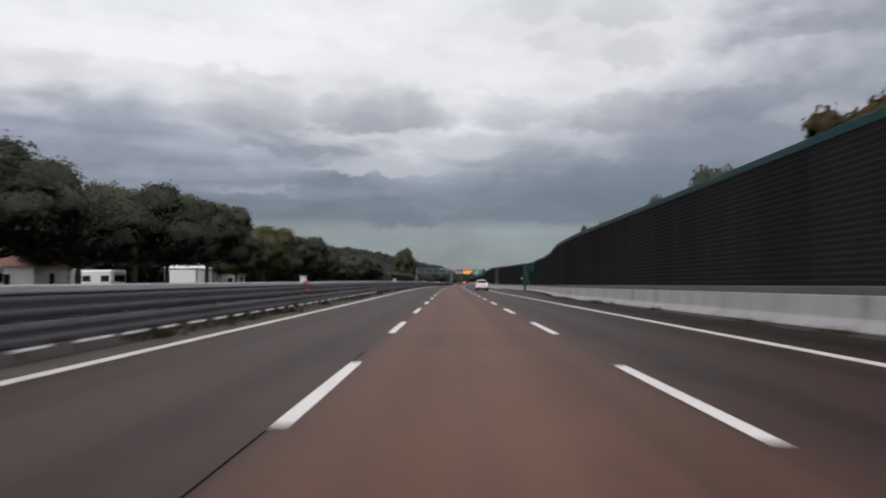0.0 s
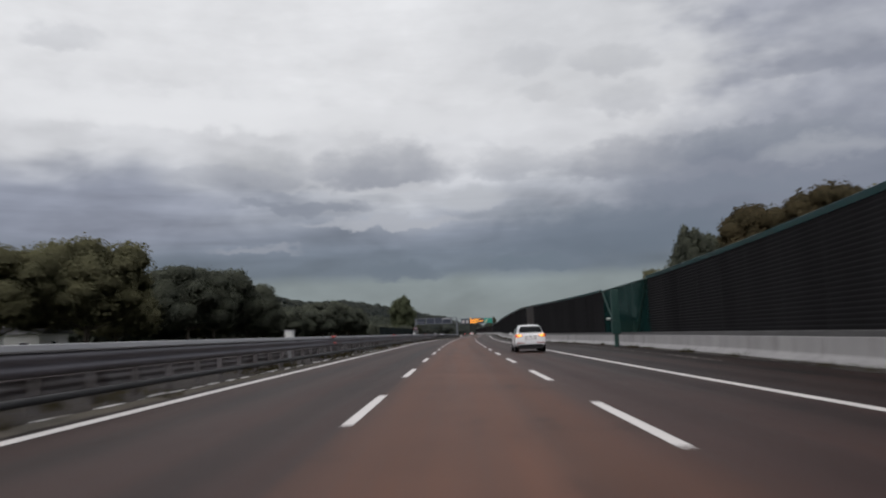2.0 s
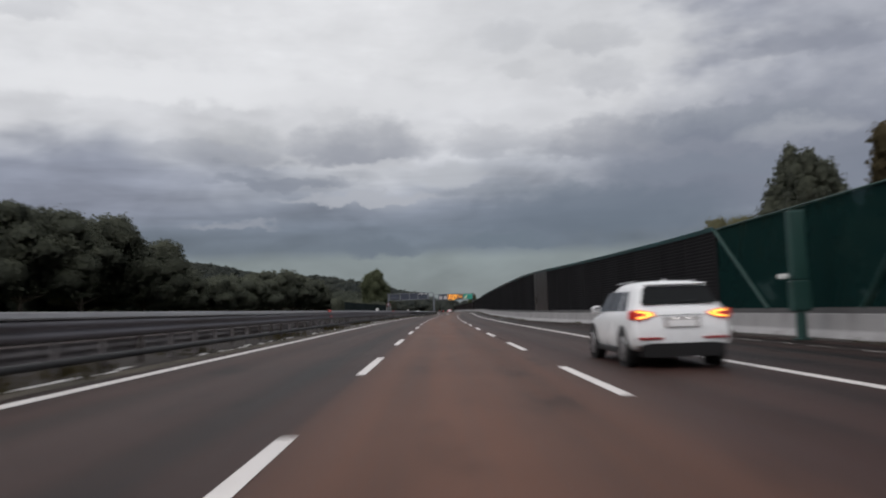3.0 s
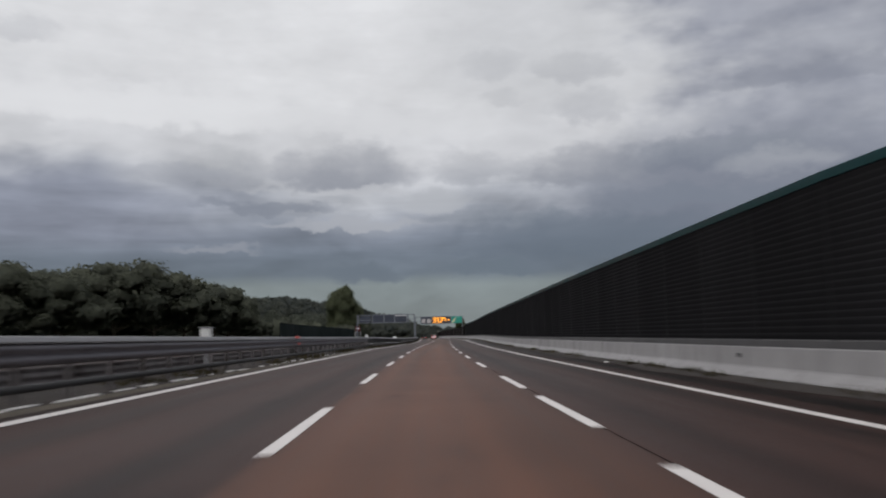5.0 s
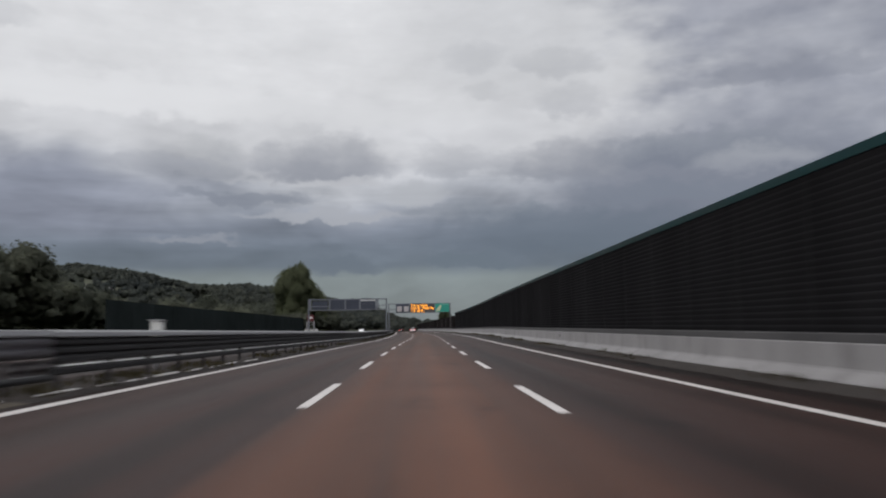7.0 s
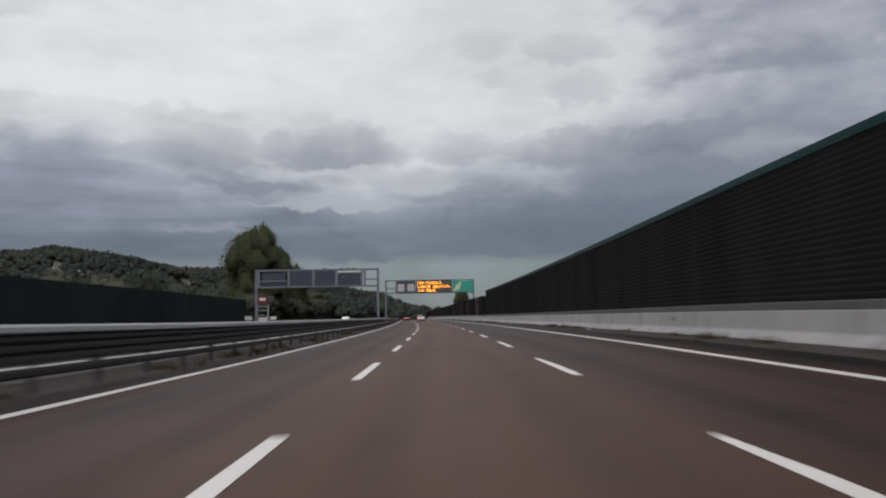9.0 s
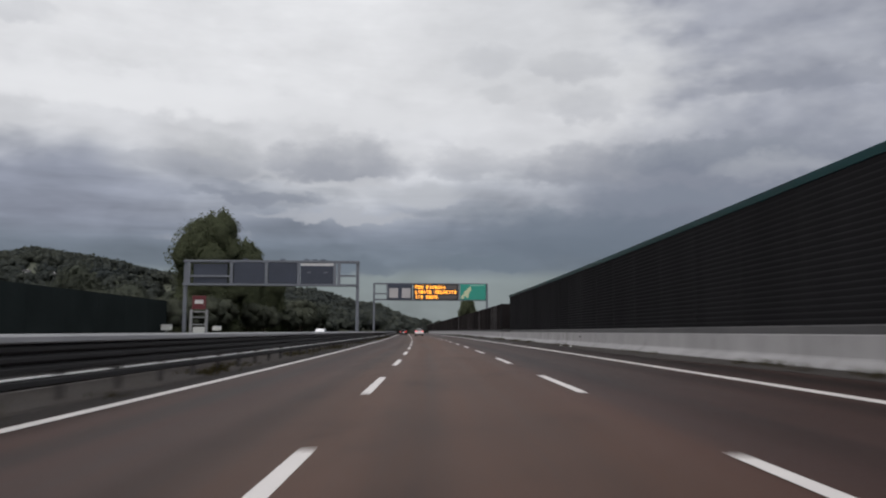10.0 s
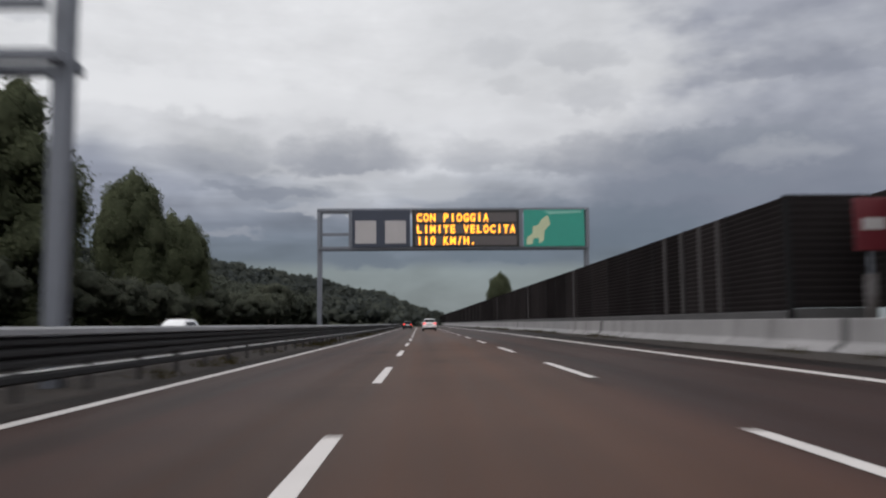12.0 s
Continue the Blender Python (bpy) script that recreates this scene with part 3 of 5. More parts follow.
def guard_rail(s0, s1, dark, label, u0=-7.05, sign=1, posts=True, group="median guard rails"):
    rail = thing("guard_rail", label, "guard rail", group)
    # top rail pale, beams darker; the dark rail's beams carry their shade in colour
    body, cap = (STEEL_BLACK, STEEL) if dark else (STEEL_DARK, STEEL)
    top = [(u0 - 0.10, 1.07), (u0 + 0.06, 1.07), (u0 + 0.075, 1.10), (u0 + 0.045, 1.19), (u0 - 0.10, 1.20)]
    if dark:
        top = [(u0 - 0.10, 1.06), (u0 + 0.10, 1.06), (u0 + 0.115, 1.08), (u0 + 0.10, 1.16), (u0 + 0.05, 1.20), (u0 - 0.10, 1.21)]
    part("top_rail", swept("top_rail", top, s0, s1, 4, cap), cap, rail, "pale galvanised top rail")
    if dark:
        part("beam", swept("beam", wave_profile(0.56, u0, 1.02, sign), s0, s1, 4, body), body, rail, "three-wave steel beam with its shadow side painted dark")
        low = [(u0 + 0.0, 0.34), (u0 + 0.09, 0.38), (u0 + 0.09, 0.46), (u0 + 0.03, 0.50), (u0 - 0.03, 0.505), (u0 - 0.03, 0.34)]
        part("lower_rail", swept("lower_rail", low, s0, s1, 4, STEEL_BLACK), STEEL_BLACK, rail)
        # lip and plates: light on the rail's top edge put into near-white colour
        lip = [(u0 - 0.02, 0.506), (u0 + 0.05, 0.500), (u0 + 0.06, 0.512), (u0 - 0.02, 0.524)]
        part("rail_lip", swept("rail_lip", lip, s0 + 288, s1, 4, LIP), LIP, rail, "upper lip with its highlight painted in")
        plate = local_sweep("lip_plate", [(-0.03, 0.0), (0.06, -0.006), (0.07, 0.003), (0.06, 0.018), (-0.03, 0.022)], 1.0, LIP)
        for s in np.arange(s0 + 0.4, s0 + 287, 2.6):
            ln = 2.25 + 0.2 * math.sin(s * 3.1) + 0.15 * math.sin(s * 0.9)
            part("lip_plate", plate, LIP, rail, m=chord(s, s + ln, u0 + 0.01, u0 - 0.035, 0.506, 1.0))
    else:
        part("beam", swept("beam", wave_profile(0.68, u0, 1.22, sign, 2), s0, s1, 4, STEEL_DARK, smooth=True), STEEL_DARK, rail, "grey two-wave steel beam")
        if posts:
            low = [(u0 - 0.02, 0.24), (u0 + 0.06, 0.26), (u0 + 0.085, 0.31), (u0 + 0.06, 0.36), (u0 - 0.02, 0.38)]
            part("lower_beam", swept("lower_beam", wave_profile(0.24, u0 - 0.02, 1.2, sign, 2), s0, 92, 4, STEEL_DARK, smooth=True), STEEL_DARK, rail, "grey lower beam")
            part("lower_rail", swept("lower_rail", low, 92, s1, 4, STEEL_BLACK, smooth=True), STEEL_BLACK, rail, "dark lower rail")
            plate = local_sweep("lip_plate", [(-0.03, 0.0), (0.06, -0.008), (0.075, 0.006), (0.06, 0.035), (-0.03, 0.04)], 1.0, LIP)
            for s in np.arange(s0 + 12.0, 92.0, 2.0):
                ln = 1.25 + 0.3 * math.sin(s * 2.3) + 0.2 * math.sin(s * 0.7)
                part("lip_plate", plate, LIP, rail, "bright edge plate", m=chord(s, s + ln, u0 + 0.06, u0 + 0.005, 0.196 + 0.001 * max(0.0, s - 30), 1.0))
        else:
            part("lower_rail", swept("lower_rail", wave_profile(0.17, u0 - 0.03, 1.15, sign, 2), s0, s1, 4, STEEL_MUD, smooth=True), STEEL_MUD, rail, "mud-stained lower beam")
    if posts:
        pm = bpy.data.meshes.new("post")
        bm = boxes((-0.05, 0.05, -0.04, -0.03, 0.0, 1.08), (-0.05, -0.04, -0.04, 0.04, 0.0, 1.08), (-0.05, 0.05, 0.03, 0.04, 0.0, 1.08))
        bm.to_mesh(pm)
        bm.free()
        pm.materials.append(STEEL_MUD if not dark else PALE_POST)
        step = 2.0 if s0 < 270 else 2.6
        for s in np.arange(s0 + 0.5, min(s1, s0 + 296 * step), step):
            part("post", pm, STEEL, rail, m=at(s, u0 - 0.10 * sign))
    return rail


guard_rail(-40, 272, False, "weathered grey steel guard rail with a pale top rail")
guard_rail(272, 1050, True, "dark steel double guard rail with a pale top rail")
guard_rail(-40, 1050, False, "grey steel guard rail facing the opposite carriageway", u0=-8.75, sign=-1, posts=False)

# ---- right concrete barrier ----
barrier = thing("concrete_barrier", "stained pale concrete safety barrier below the noise wall", "barrier")
JERSEY = [(0.0, 0.0), (0.0, 0.08), (0.02, 0.105), (0.29, 0.27), (0.315, 0.32), (0.335, 0.80), (0.35, 0.82), (0.44, 0.82), (0.47, 0.0)]
seg = local_sweep("barrier_segment", JERSEY, 5.97, CONCRETE)
for s in np.arange(-42, 900, 6.0):
    part("barrier_segment", seg, CONCRETE, barrier, m=chord(s, s + 5.975, BARRIER_U + bay(s), BARRIER_U + bay(s + 6), 0.0, 5.97))

# dark blocks on the barrier: the shade inside weep holes put into colour
hole = boxes((0.235, 0.40, -0.20, 0.20, 0.50, 0.66), bevel=0.03)
hole_mesh = bpy.data.meshes.new("drain_box")
hole.to_mesh(hole_mesh)
hole.free()
hole_mesh.materials.append(PLINTH)
for s in (106.0, 210.7, 258.0, 305.0, 356.0, 409.4, 444.0):
    part("drain_box", hole_mesh, PLINTH, barrier, "dark block standing for a weep hole", m=at(s, BARRIER_U + bay(s) + 0.085))
gap = local_sweep("joint_cover", [(-0.006, 0.0), (-0.006, 0.083), (0.014, 0.11), (0.284, 0.276), (0.309, 0.323), (0.329, 0.803), (0.345, 0.826), (0.446, 0.826), (0.476, 0.0)], 0.30, PLINTH)
for s in (451.8, 476.0, 511.8):
    part("joint_cover", gap, PLINTH, barrier, "dark filled joint between barrier segments", m=chord(s, s + 0.30, BARRIER_U + bay(s), BARRIER_U + bay(s), 0.0, 0.30))

# ---- right noise walls ----
TOP = 4.455


def louvre(z0, z1, pitch):
    """Saw-tooth face of an acoustic panel."""
    n = int((z1 - z0) / pitch)
    p = (z1 - z0) / n
    prof = []
    for i in range(n):
        z = z0 + i * p
        prof += [(0.004, z), (-0.018, z + p * 0.62), (-0.016, z + p * 0.84)]
    return prof + [(0.0, z1), (0.12, z1), (0.12, z0)]


def noise_wall(s0, s1, z1, label, mat, cap, u=None, pitch=0.155, skip=(), smooth=(0, 0)):
    wall = thing("noise_wall", label, "noise wall", "noise walls")
    u = u or wall_line
    pm = local_sweep("panel", louvre(1.02, z1 + (0.07 if cap else 0.0), pitch), 3.94, mat)
    plain = local_sweep("panel", [(-0.03, 1.02), (-0.03, z1 + 0.07), (0.12, z1 + 0.07), (0.12, 1.02)], 3.94, PIER)
    post = bpy.data.meshes.new("post")
    bm = boxes((-0.022, 0.14, -0.05, 0.05, 0.0, z1 + 0.02), bevel=0.006)
    bm.to_mesh(post)
    bm.free()
    post.materials.append(POST)
    cm = local_sweep("cap", [(-0.045, z1 + 0.055), (-0.13, z1 + 0.23), (-0.10, z1 + 0.245), (0.03, z1 + 0.10), (-0.02, z1 + 0.055)], 3.96, CAP)
    for s in np.arange(s0, s1 - 0.5, 4.0):
        e = min(s + 3.97, s1)
        if any(a <= s < b for a, b in skip):
            continue
        for a, b, skin in ((s, min(e, smooth[0]), pm), (max(s, smooth[0]), min(e, smooth[1]), plain), (max(s, smooth[1]), e, pm)):
            if b - a > 0.2:
                part("panel", skin, mat, wall, "smooth pale brown panel" if skin == plain else "", m=chord(a + 0.03, b, u(a), u(b), 0.0, 3.94))
        part("post", post, POST, wall, m=at(s, u(s)))
        if cap:
            part("cap", cm, CAP, wall, m=chord(s + 0.02, e, u(s), u(e), 0.0, 3.96))
    part("plinth", swept("plinth", [(-0.03, -0.1), (-0.03, 0.99), (0.0, 1.02), (0.2, 1.02), (0.2, -0.1)], s0, s1, 4, PLINTH, wander=u), PLINTH, wall, "grey concrete plinth")
    return wall


noise_wall(-42, 447, TOP, "tall black ribbed noise wall with a green top strip", PANEL, True, skip=((141, 157),), smooth=(193.5, 199.5))
low_wall = noise_wall(455, 900, 4.0, "lower dark brown noise wall beyond a gap", PANEL_LOW, False, u=lambda s: 8.45)
pale_rib = boxes((-0.04, 0.04, -0.10, 0.10, 1.03, 3.98), bevel=0.01)
rib_mesh = bpy.data.meshes.new("pale_post")
pale_rib.to_mesh(rib_mesh)
pale_rib.free()
rib_mesh.materials.append(PALE_POST)
for s in (459.6, 461.3, 463.2, 465.2, 484.0, 505.0, 533.0):
    part("pale_post", rib_mesh, PALE_POST, low_wall, "weathered pale grey post", m=at(s, 8.395))


# the return of the lower wall's near end, and the tall wall's closing post
ret = local_sweep("return_panel", louvre(1.02, 4.0, 0.185), 2.3, PANEL_LOW)
part("return_panel", ret, PANEL_LOW, low_wall, m=at(455.0, 10.75, 0.0, 90))


part("return_panel", local_sweep("return_panel", louvre(1.02, 4.0, 0.185), 9.0, PANEL_LOW), PANEL_LOW, low_wall, m=chord(446.5, 455.1, 10.8, 10.8, 0.0, 9.0))
part("return_plinth", boxes((-0.02, 0.14, 0.0, 2.3, -0.1, 1.01)), PLINTH, low_wall, m=at(455.0, 10.75, 0.0, 90))
part("return_plinth", swept("return_plinth", [(10.77, -0.1), (10.77, 1.02), (10.95, 1.02), (10.95, -0.1)], 446.5, 455, 4, PLINTH), PLINTH, low_wall)


# ---- green netting bay with its mast, in the lay-by's wall ----
def net_bay():
    ob = thing("net_screen", "dark green net screen between slanted steel braces", "screen")
    us = lambda s: wall_line(s) + 0.05
    sheet = swept("net", [(0.0, 1.0), (0.0, 2.6), (0.0, 4.55)], 141, 159, 2, NET, closed=False, wander=us)
    part("net", sheet, NET, ob)
    for a, b in (((142.3, 4.5), (146.2, 1.0)), ((158.0, 4.5), (153.0, 1.0))):
        bm = tube(bmesh.new(), road(a[0], us(a[0]) - 0.06, a[1]), road(b[0], us(b[0]) - 0.06, b[1]), 0.07)
        part("brace", bm, GREEN_STEEL, ob)
    for s0, s1 in ((141.9, 146.2), (158.0, 153.0)):
        v = [road(s0, us(s0) + 0.08, 1.0), road(s1, us(s1) + 0.08, 1.0), road(s0, us(s0) + 0.08, 4.45),
             road(s0, us(s0) + 0.18, 1.0), road(s1, us(s1) + 0.18, 1.0), road(s0, us(s0) + 0.18, 4.45)]
        part("corner_panel", mesh_of("corner_panel", v, [(0, 1, 2), (5, 4, 3), (0, 3, 4, 1), (1, 4, 5, 2), (2, 5, 3, 0)], PANEL), PANEL, ob)
    part("top_wire", tube(bmesh.new(), road(141, us(141), 4.56), road(159, us(159), 4.56), 0.035), GREEN_STEEL, ob)
    part("plinth", swept("plinth", [(-0.1, -0.1), (-0.1, 1.02), (0.1, 1.02), (0.1, -0.1)], 142, 158, 4, PLINTH, wander=us), PLINTH, ob)


net_bay()


def green_mast():
    ob = thing("utility_mast", "green steel mast with a cabinet and pale lamp", "mast", m=at(147.9, BARRIER_U + bay(147.9) - 0.55))
    part("foot", tube(boxes((-0.24, 0.24, -0.24, 0.24, 0.0, 0.05)), (0, 0, 0.05), (0, 0, 1.0), 0.17, 0.16, 12), GREEN_STEEL, ob)
    part("column", boxes((-0.25, 0.25, -0.16, 0.16, 1.92, 4.15), bevel=0.03), GREEN_STEEL, ob)
    part("cabinet", boxes((-0.30, 0.30, -0.20, 0.20, 0.92, 1.90), bevel=0.03), GREEN_STEEL, ob)
    part("cabinet_door", boxes((-0.25, 0.25, -0.215, -0.202, 0.98, 1.84), bevel=0.005), GREEN_STEEL, ob)
    part("arm", tube(bmesh.new(), (-0.2, -0.05, 2.02), (-0.42, -0.05, 2.04), 0.03), GREEN_STEEL, ob)
    part("lamp", boxes((-0.66, -0.38, -0.16, 0.06, 1.95, 2.12), bevel=0.03), WHITE_BOX, ob, "pale grey lamp head")


green_mast()
# ---- overhead sign gantries ----
def lattice(ob, u0, u1, z0, z1, depth, r=0.10):
    """Two box chords front and rear with uprights at each end."""
    for y in (0.0, depth):
        for z in (z0, z1):
            part("chord", boxes((u0, u1, y - r, y + r, z - r, z + r), bevel=0.015), STEEL_GREY, ob)
    n = int((u1 - u0) / 2.2)
    for i in range(n + 1):
        x = u0 + (u1 - u0) * i / n
        part("cross_member", boxes((x - 0.05, x + 0.05, r + 0.005, depth - r - 0.005, z1 - 0.06, z1 + 0.06)), STEEL_GREY, ob)


def letters(text, x0, z0, pitch, high, y, mat, name, parent):
    """One line of evenly spaced characters, facing the driver (towards -y)."""
    for i, ch in enumerate(text):
        if ch == " ":
            continue
        cu = bpy.data.curves.new("glyph", "FONT")
        cu.body, cu.size, cu.offset, cu.resolution_u, cu.extrude = ch, 1.0, 0.034, 3, 0.0
        tmp = bpy.data.objects.new("glyph", cu)
        me = bpy.data.meshes.new_from_object(tmp)
        co = np.array([v.co[:] for v in me.vertices])
        w = max(co[:, 0].max() - co[:, 0].min(), 0.25)
        k = min(pitch * 0.82 / w, pitch * 1.5)
        mid_x = (co[:, 0].max() + co[:, 0].min()) / 2
        verts = [(x0 + (i + 0.5) * pitch + (c[0] - mid_x) * k, y, z0 + c[1] / 0.70 * high) for c in co]
        part(name, mesh_of(name, verts, [tuple(p.vertices) for p in me.polygons], mat), mat, parent)
        bpy.data.objects.remove(tmp)
        bpy.data.curves.remove(cu)
        bpy.data.meshes.remove(me)


def gantry_message():
    z0 = 0.0
    g = thing("sign_gantry", "grey steel gantry with amber message display and green sign", "sign gantry", "overhead gantries")
    g.matrix_world = Matrix.Translation(road(486.3, 0, 0)) @ Matrix.Rotation(heading(486.3), 4, "Z")
    for x in (-7.8, 9.85):
        part("leg", boxes((x - 0.15, x + 0.15, 0.35, 0.7, -0.3, 8.45), bevel=0.02), STEEL_GREY, g)
    lattice(g, -7.9, 9.95, 5.95, 8.45, 1.0)
    for x in (-7.8, -5.75, 9.85):
        part("upright", boxes((x - 0.11, x + 0.11, -0.112, 0.1, 6.06, 8.34)), STEEL_GREY, g)
    part("mid_bar", boxes((-7.68, -5.87, -0.06, 0.06, 6.75, 6.95)), STEEL_GREY, g)
    # pictogram unit
    part("pictogram_case", boxes((-5.62, -1.85, -0.22, 0.35, 5.98, 8.42), bevel=0.02), BACK_PANEL, g)
    for x in (-5.42, -3.48):
        part("pictogram_panel", boxes((x, x + 1.36, -0.245, -0.21, 6.22, 7.72), bevel=0.01), DISPLAY_GREY, g, "unlit pale grey pictogram panel")
    # message display
    d = part("display", boxes((-1.7, 5.3, -0.22, 0.4, 5.98, 8.42), bevel=0.02), DISPLAY, g, "black message display")
    x0, pitch = -1.45, 0.436
    for i, text in enumerate(("CON PIOGGIA", "LIMITE VELOCITA", "110 KM/H.")):
        z = 7.66 - 0.76 * i
        part("unlit_strip", boxes((x0 - 0.05, 5.12, -0.228, -0.215, z - 0.06, z + 0.56)), DISPLAY_BROWN, d)
        letters(text, x0, z, pitch, 0.50, -0.236, AMBER, "letter", d)
    part("divider", boxes((5.32, 5.55, -0.13, 0.2, 5.96, 8.44)), STEEL_GREY, g)
    # green sign with a cream shape
    sgn = part("green_sign", boxes((5.62, 9.62, -0.18, -0.11, 5.98, 8.4), bevel=0.01), GREEN_SIGN, g, "green sign with a cream map shape")
    shape = [(0.15, 0.1), (0.55, 0.12), (0.62, 0.5), (0.95, 0.55), (1.0, 0.2), (1.3, 0.35), (1.35, 1.0), (1.75, 1.45), (1.6, 2.05), (1.15, 1.75), (0.95, 1.4), (0.6, 1.3), (0.55, 0.8), (0.2, 0.6)]
    part("map_shape", mesh_of("map_shape", [(5.62 + x, -0.186, 6.0 + z) for x, z in shape], [tuple(range(len(shape)))], CREAM), CREAM, sgn)
    band = [(1.75, 2.1), (3.8, 2.2), (3.75, 2.32), (1.3, 2.3)]
    part("pale_band", mesh_of("pale_band", [(5.62 + x, -0.186, 6.0 + z) for x, z in band], [(0, 1, 2, 3)], PALE_GREEN), PALE_GREEN, sgn)
    return g


gantry_message()


def gantry_rear():
    g = thing("sign_gantry", "grey steel gantry over the opposite lanes seen from behind", "sign gantry", "overhead gantries")
    g.matrix_world = Matrix.Translation(road(449.0, -7.7, 0.18)) @ Matrix.Rotation(heading(449), 4, "Z") @ Matrix.Translation((7.6, 0, 0))
    for x in (-26.35, -7.75):
        part("leg", boxes((x - 0.17, x + 0.17, 0.27, 0.63, -0.5, 8.48), bevel=0.02), STEEL_GREY, g)
    lattice(g, -26.5, -7.6, 6.05, 8.6, 0.9, 0.11)
    for x in (-25.9, -21.35, -17.6, -14.1, -10.2, -9.75):
        part("upright", boxes((x - 0.16, x + 0.16, -0.13, 0.1, 6.17, 8.48)), STEEL_GREY, g)
    part("mid_bar", boxes((-25.73, -21.52, -0.09, 0.09, 6.85, 7.05)), STEEL_GREY, g)
    part("mid_bar", boxes((-9.58, -7.93, -0.09, 0.09, 6.95, 7.15)), STEEL_GREY, g)
    part("display_back", boxes((-25.5, -21.9, 0.25, 0.7, 6.2, 8.3), bevel=0.03), BACK_PANEL, g)
    for x0, x1, z1 in ((-21.15, -17.8, 8.46), (-17.4, -14.3, 8.46), (-13.9, -10.4, 8.12)):
        p = part("display_back", boxes((x0, x1, 0.0, 0.5, 6.18, z1), bevel=0.03), BACK_PANEL, g)
        for k in range(5):
            z = 6.4 + k * (z1 - 6.5) / 5
            part("rib", boxes((x0 + 0.08, x1 - 0.08, -0.03, -0.002, z, z + 0.06)), BACK_PANEL, p)
    part("white_strip", boxes((-13.9, -10.4, 0.05, 0.4, 8.16, 8.42)), WHITE_SIGN, g)
    for x in (-13.2, -11.4):
        part("vent", boxes((x, x + 0.4, -0.06, -0.002, 7.35, 7.47)), STEEL_GREY, g, "pale vent hood")
    for x in (-13.6, -12.7, -11.8, -20.2, -16.2):
        part("spot_lamp", boxes((x, x + 0.55, 0.2, 0.6, 8.72, 8.86), bevel=0.03), BACK_PANEL, g)
    return g


gantry_rear()


def emergency_sign(m, label, plinth):
    ob = thing("emergency_sign", label, "road sign", "red emergency signs", m=m)
    if plinth:
        for x in (-1.05, 0.75):
            part("leg", boxes((x, x + 0.28, -0.15, 0.15, 0.0, 3.7), bevel=0.02), STEEL, ob)
        for z in (1.9, 2.75, 3.4):
            part("rail", boxes((-0.75, 0.73, -0.05, 0.05, z, z + 0.14)), STEEL, ob)
        part("cabinet", boxes((-0.7, 0.7, 0.1, 0.5, 0.0, 1.7), bevel=0.03), WHITE_BOX, ob)
        b = part("board", boxes((-0.8, 0.8, -0.12, -0.06, 3.75, 5.35), bevel=0.02), RED_SIGN, ob, "red board with white print")
        part("print", boxes((-0.5, 0.5, -0.135, -0.125, 4.4, 4.85)), WHITE_SIGN, b)
    else:
        part("leg", boxes((-0.24, 0.02, -0.08, 0.08, 0.0, 1.85), bevel=0.02), STEEL_MUD, ob)
        part("stem", tube(bmesh.new(), (-0.1, 0, 1.7), (-0.1, 0, 3.5), 0.05), STEEL_GREY, ob)
        b = part("board", boxes((-0.5, 0.5, -0.09, -0.052, 2.42, 3.76), bevel=0.02), RED_SIGN, ob, "red board with white print")
        part("print", boxes((-0.30, 0.30, -0.105, -0.095, 2.95, 3.25)), DISPLAY_GREY, b)


emergency_sign(at(457, -26.9), "red and white emergency sign on a steel frame", True)
emergency_sign(at(454.0, 10.2), "red and white emergency sign on a white post", False)

# ---- far side noise wall ----
far_wall = thing("noise_wall", "long dark noise wall beyond the opposite carriageway", "noise wall", "noise walls")
fm = local_sweep("panel", louvre(0.0, 4.6, 0.4), 5.95, FAR_PANEL)
for s in np.arange(326, 446, 6.0):
    part("panel", fm, FAR_PANEL, far_wall, m=chord(s, s + 5.96, -27.4, -27.4, -0.3, 5.95))
rail_far = thing("guard_rail", "grey steel guard rail along the opposite hard shoulder", "guard rail", "verge guard rails")
part("beam", swept("beam", wave_profile(0.45, -25.0, 0.7, 1), -40, 900, 8, STEEL), STEEL, rail_far)
pm = local_sweep("post", [(-0.05, 0.0), (0.05, 0.0), (0.05, 0.7), (-0.05, 0.7)], 0.1, STEEL_DARK)
for s in np.arange(-38, 700, 4.0):
    part("post", pm, STEEL_DARK, rail_far, m=at(s, -25.12))


# ---- small things on the median ----
def cabinet(s, u, w, h, label="white painted cabinet on a post in the median", group="median cabinets"):
    w *= 0.8
    ob = thing("roadside_cabinet", label, "cabinet", group, m=at(s, u, 0.08))
    part("post", boxes((-0.06, 0.06, -0.06, 0.06, 0.0, h - 0.5)), STEEL, ob)
    part("case", boxes((-w / 2, w / 2, -0.2, 0.2, h - 0.55, h), bevel=0.03), WHITE_BOX, ob)
    part("lid", boxes((-w / 2 - 0.03, w / 2 + 0.03, -0.23, 0.23, h + 0.002, h + 0.04), bevel=0.01), STEEL, ob)


for s, u, w, h in ((125.5, -7.9, 0.45, 1.42), (216.7, -7.9, 0.42, 1.42), (62.0, -7.9, 0.35, 1.4), (281.0, -8.0, 0.4, 1.42)):
    cabinet(s, u, w, h)
for s in (442.5, 463.0):
    cabinet(s, -26.2, 1.25, 1.75, "white service cabinet beyond the opposite carriageway", "verge cabinets")
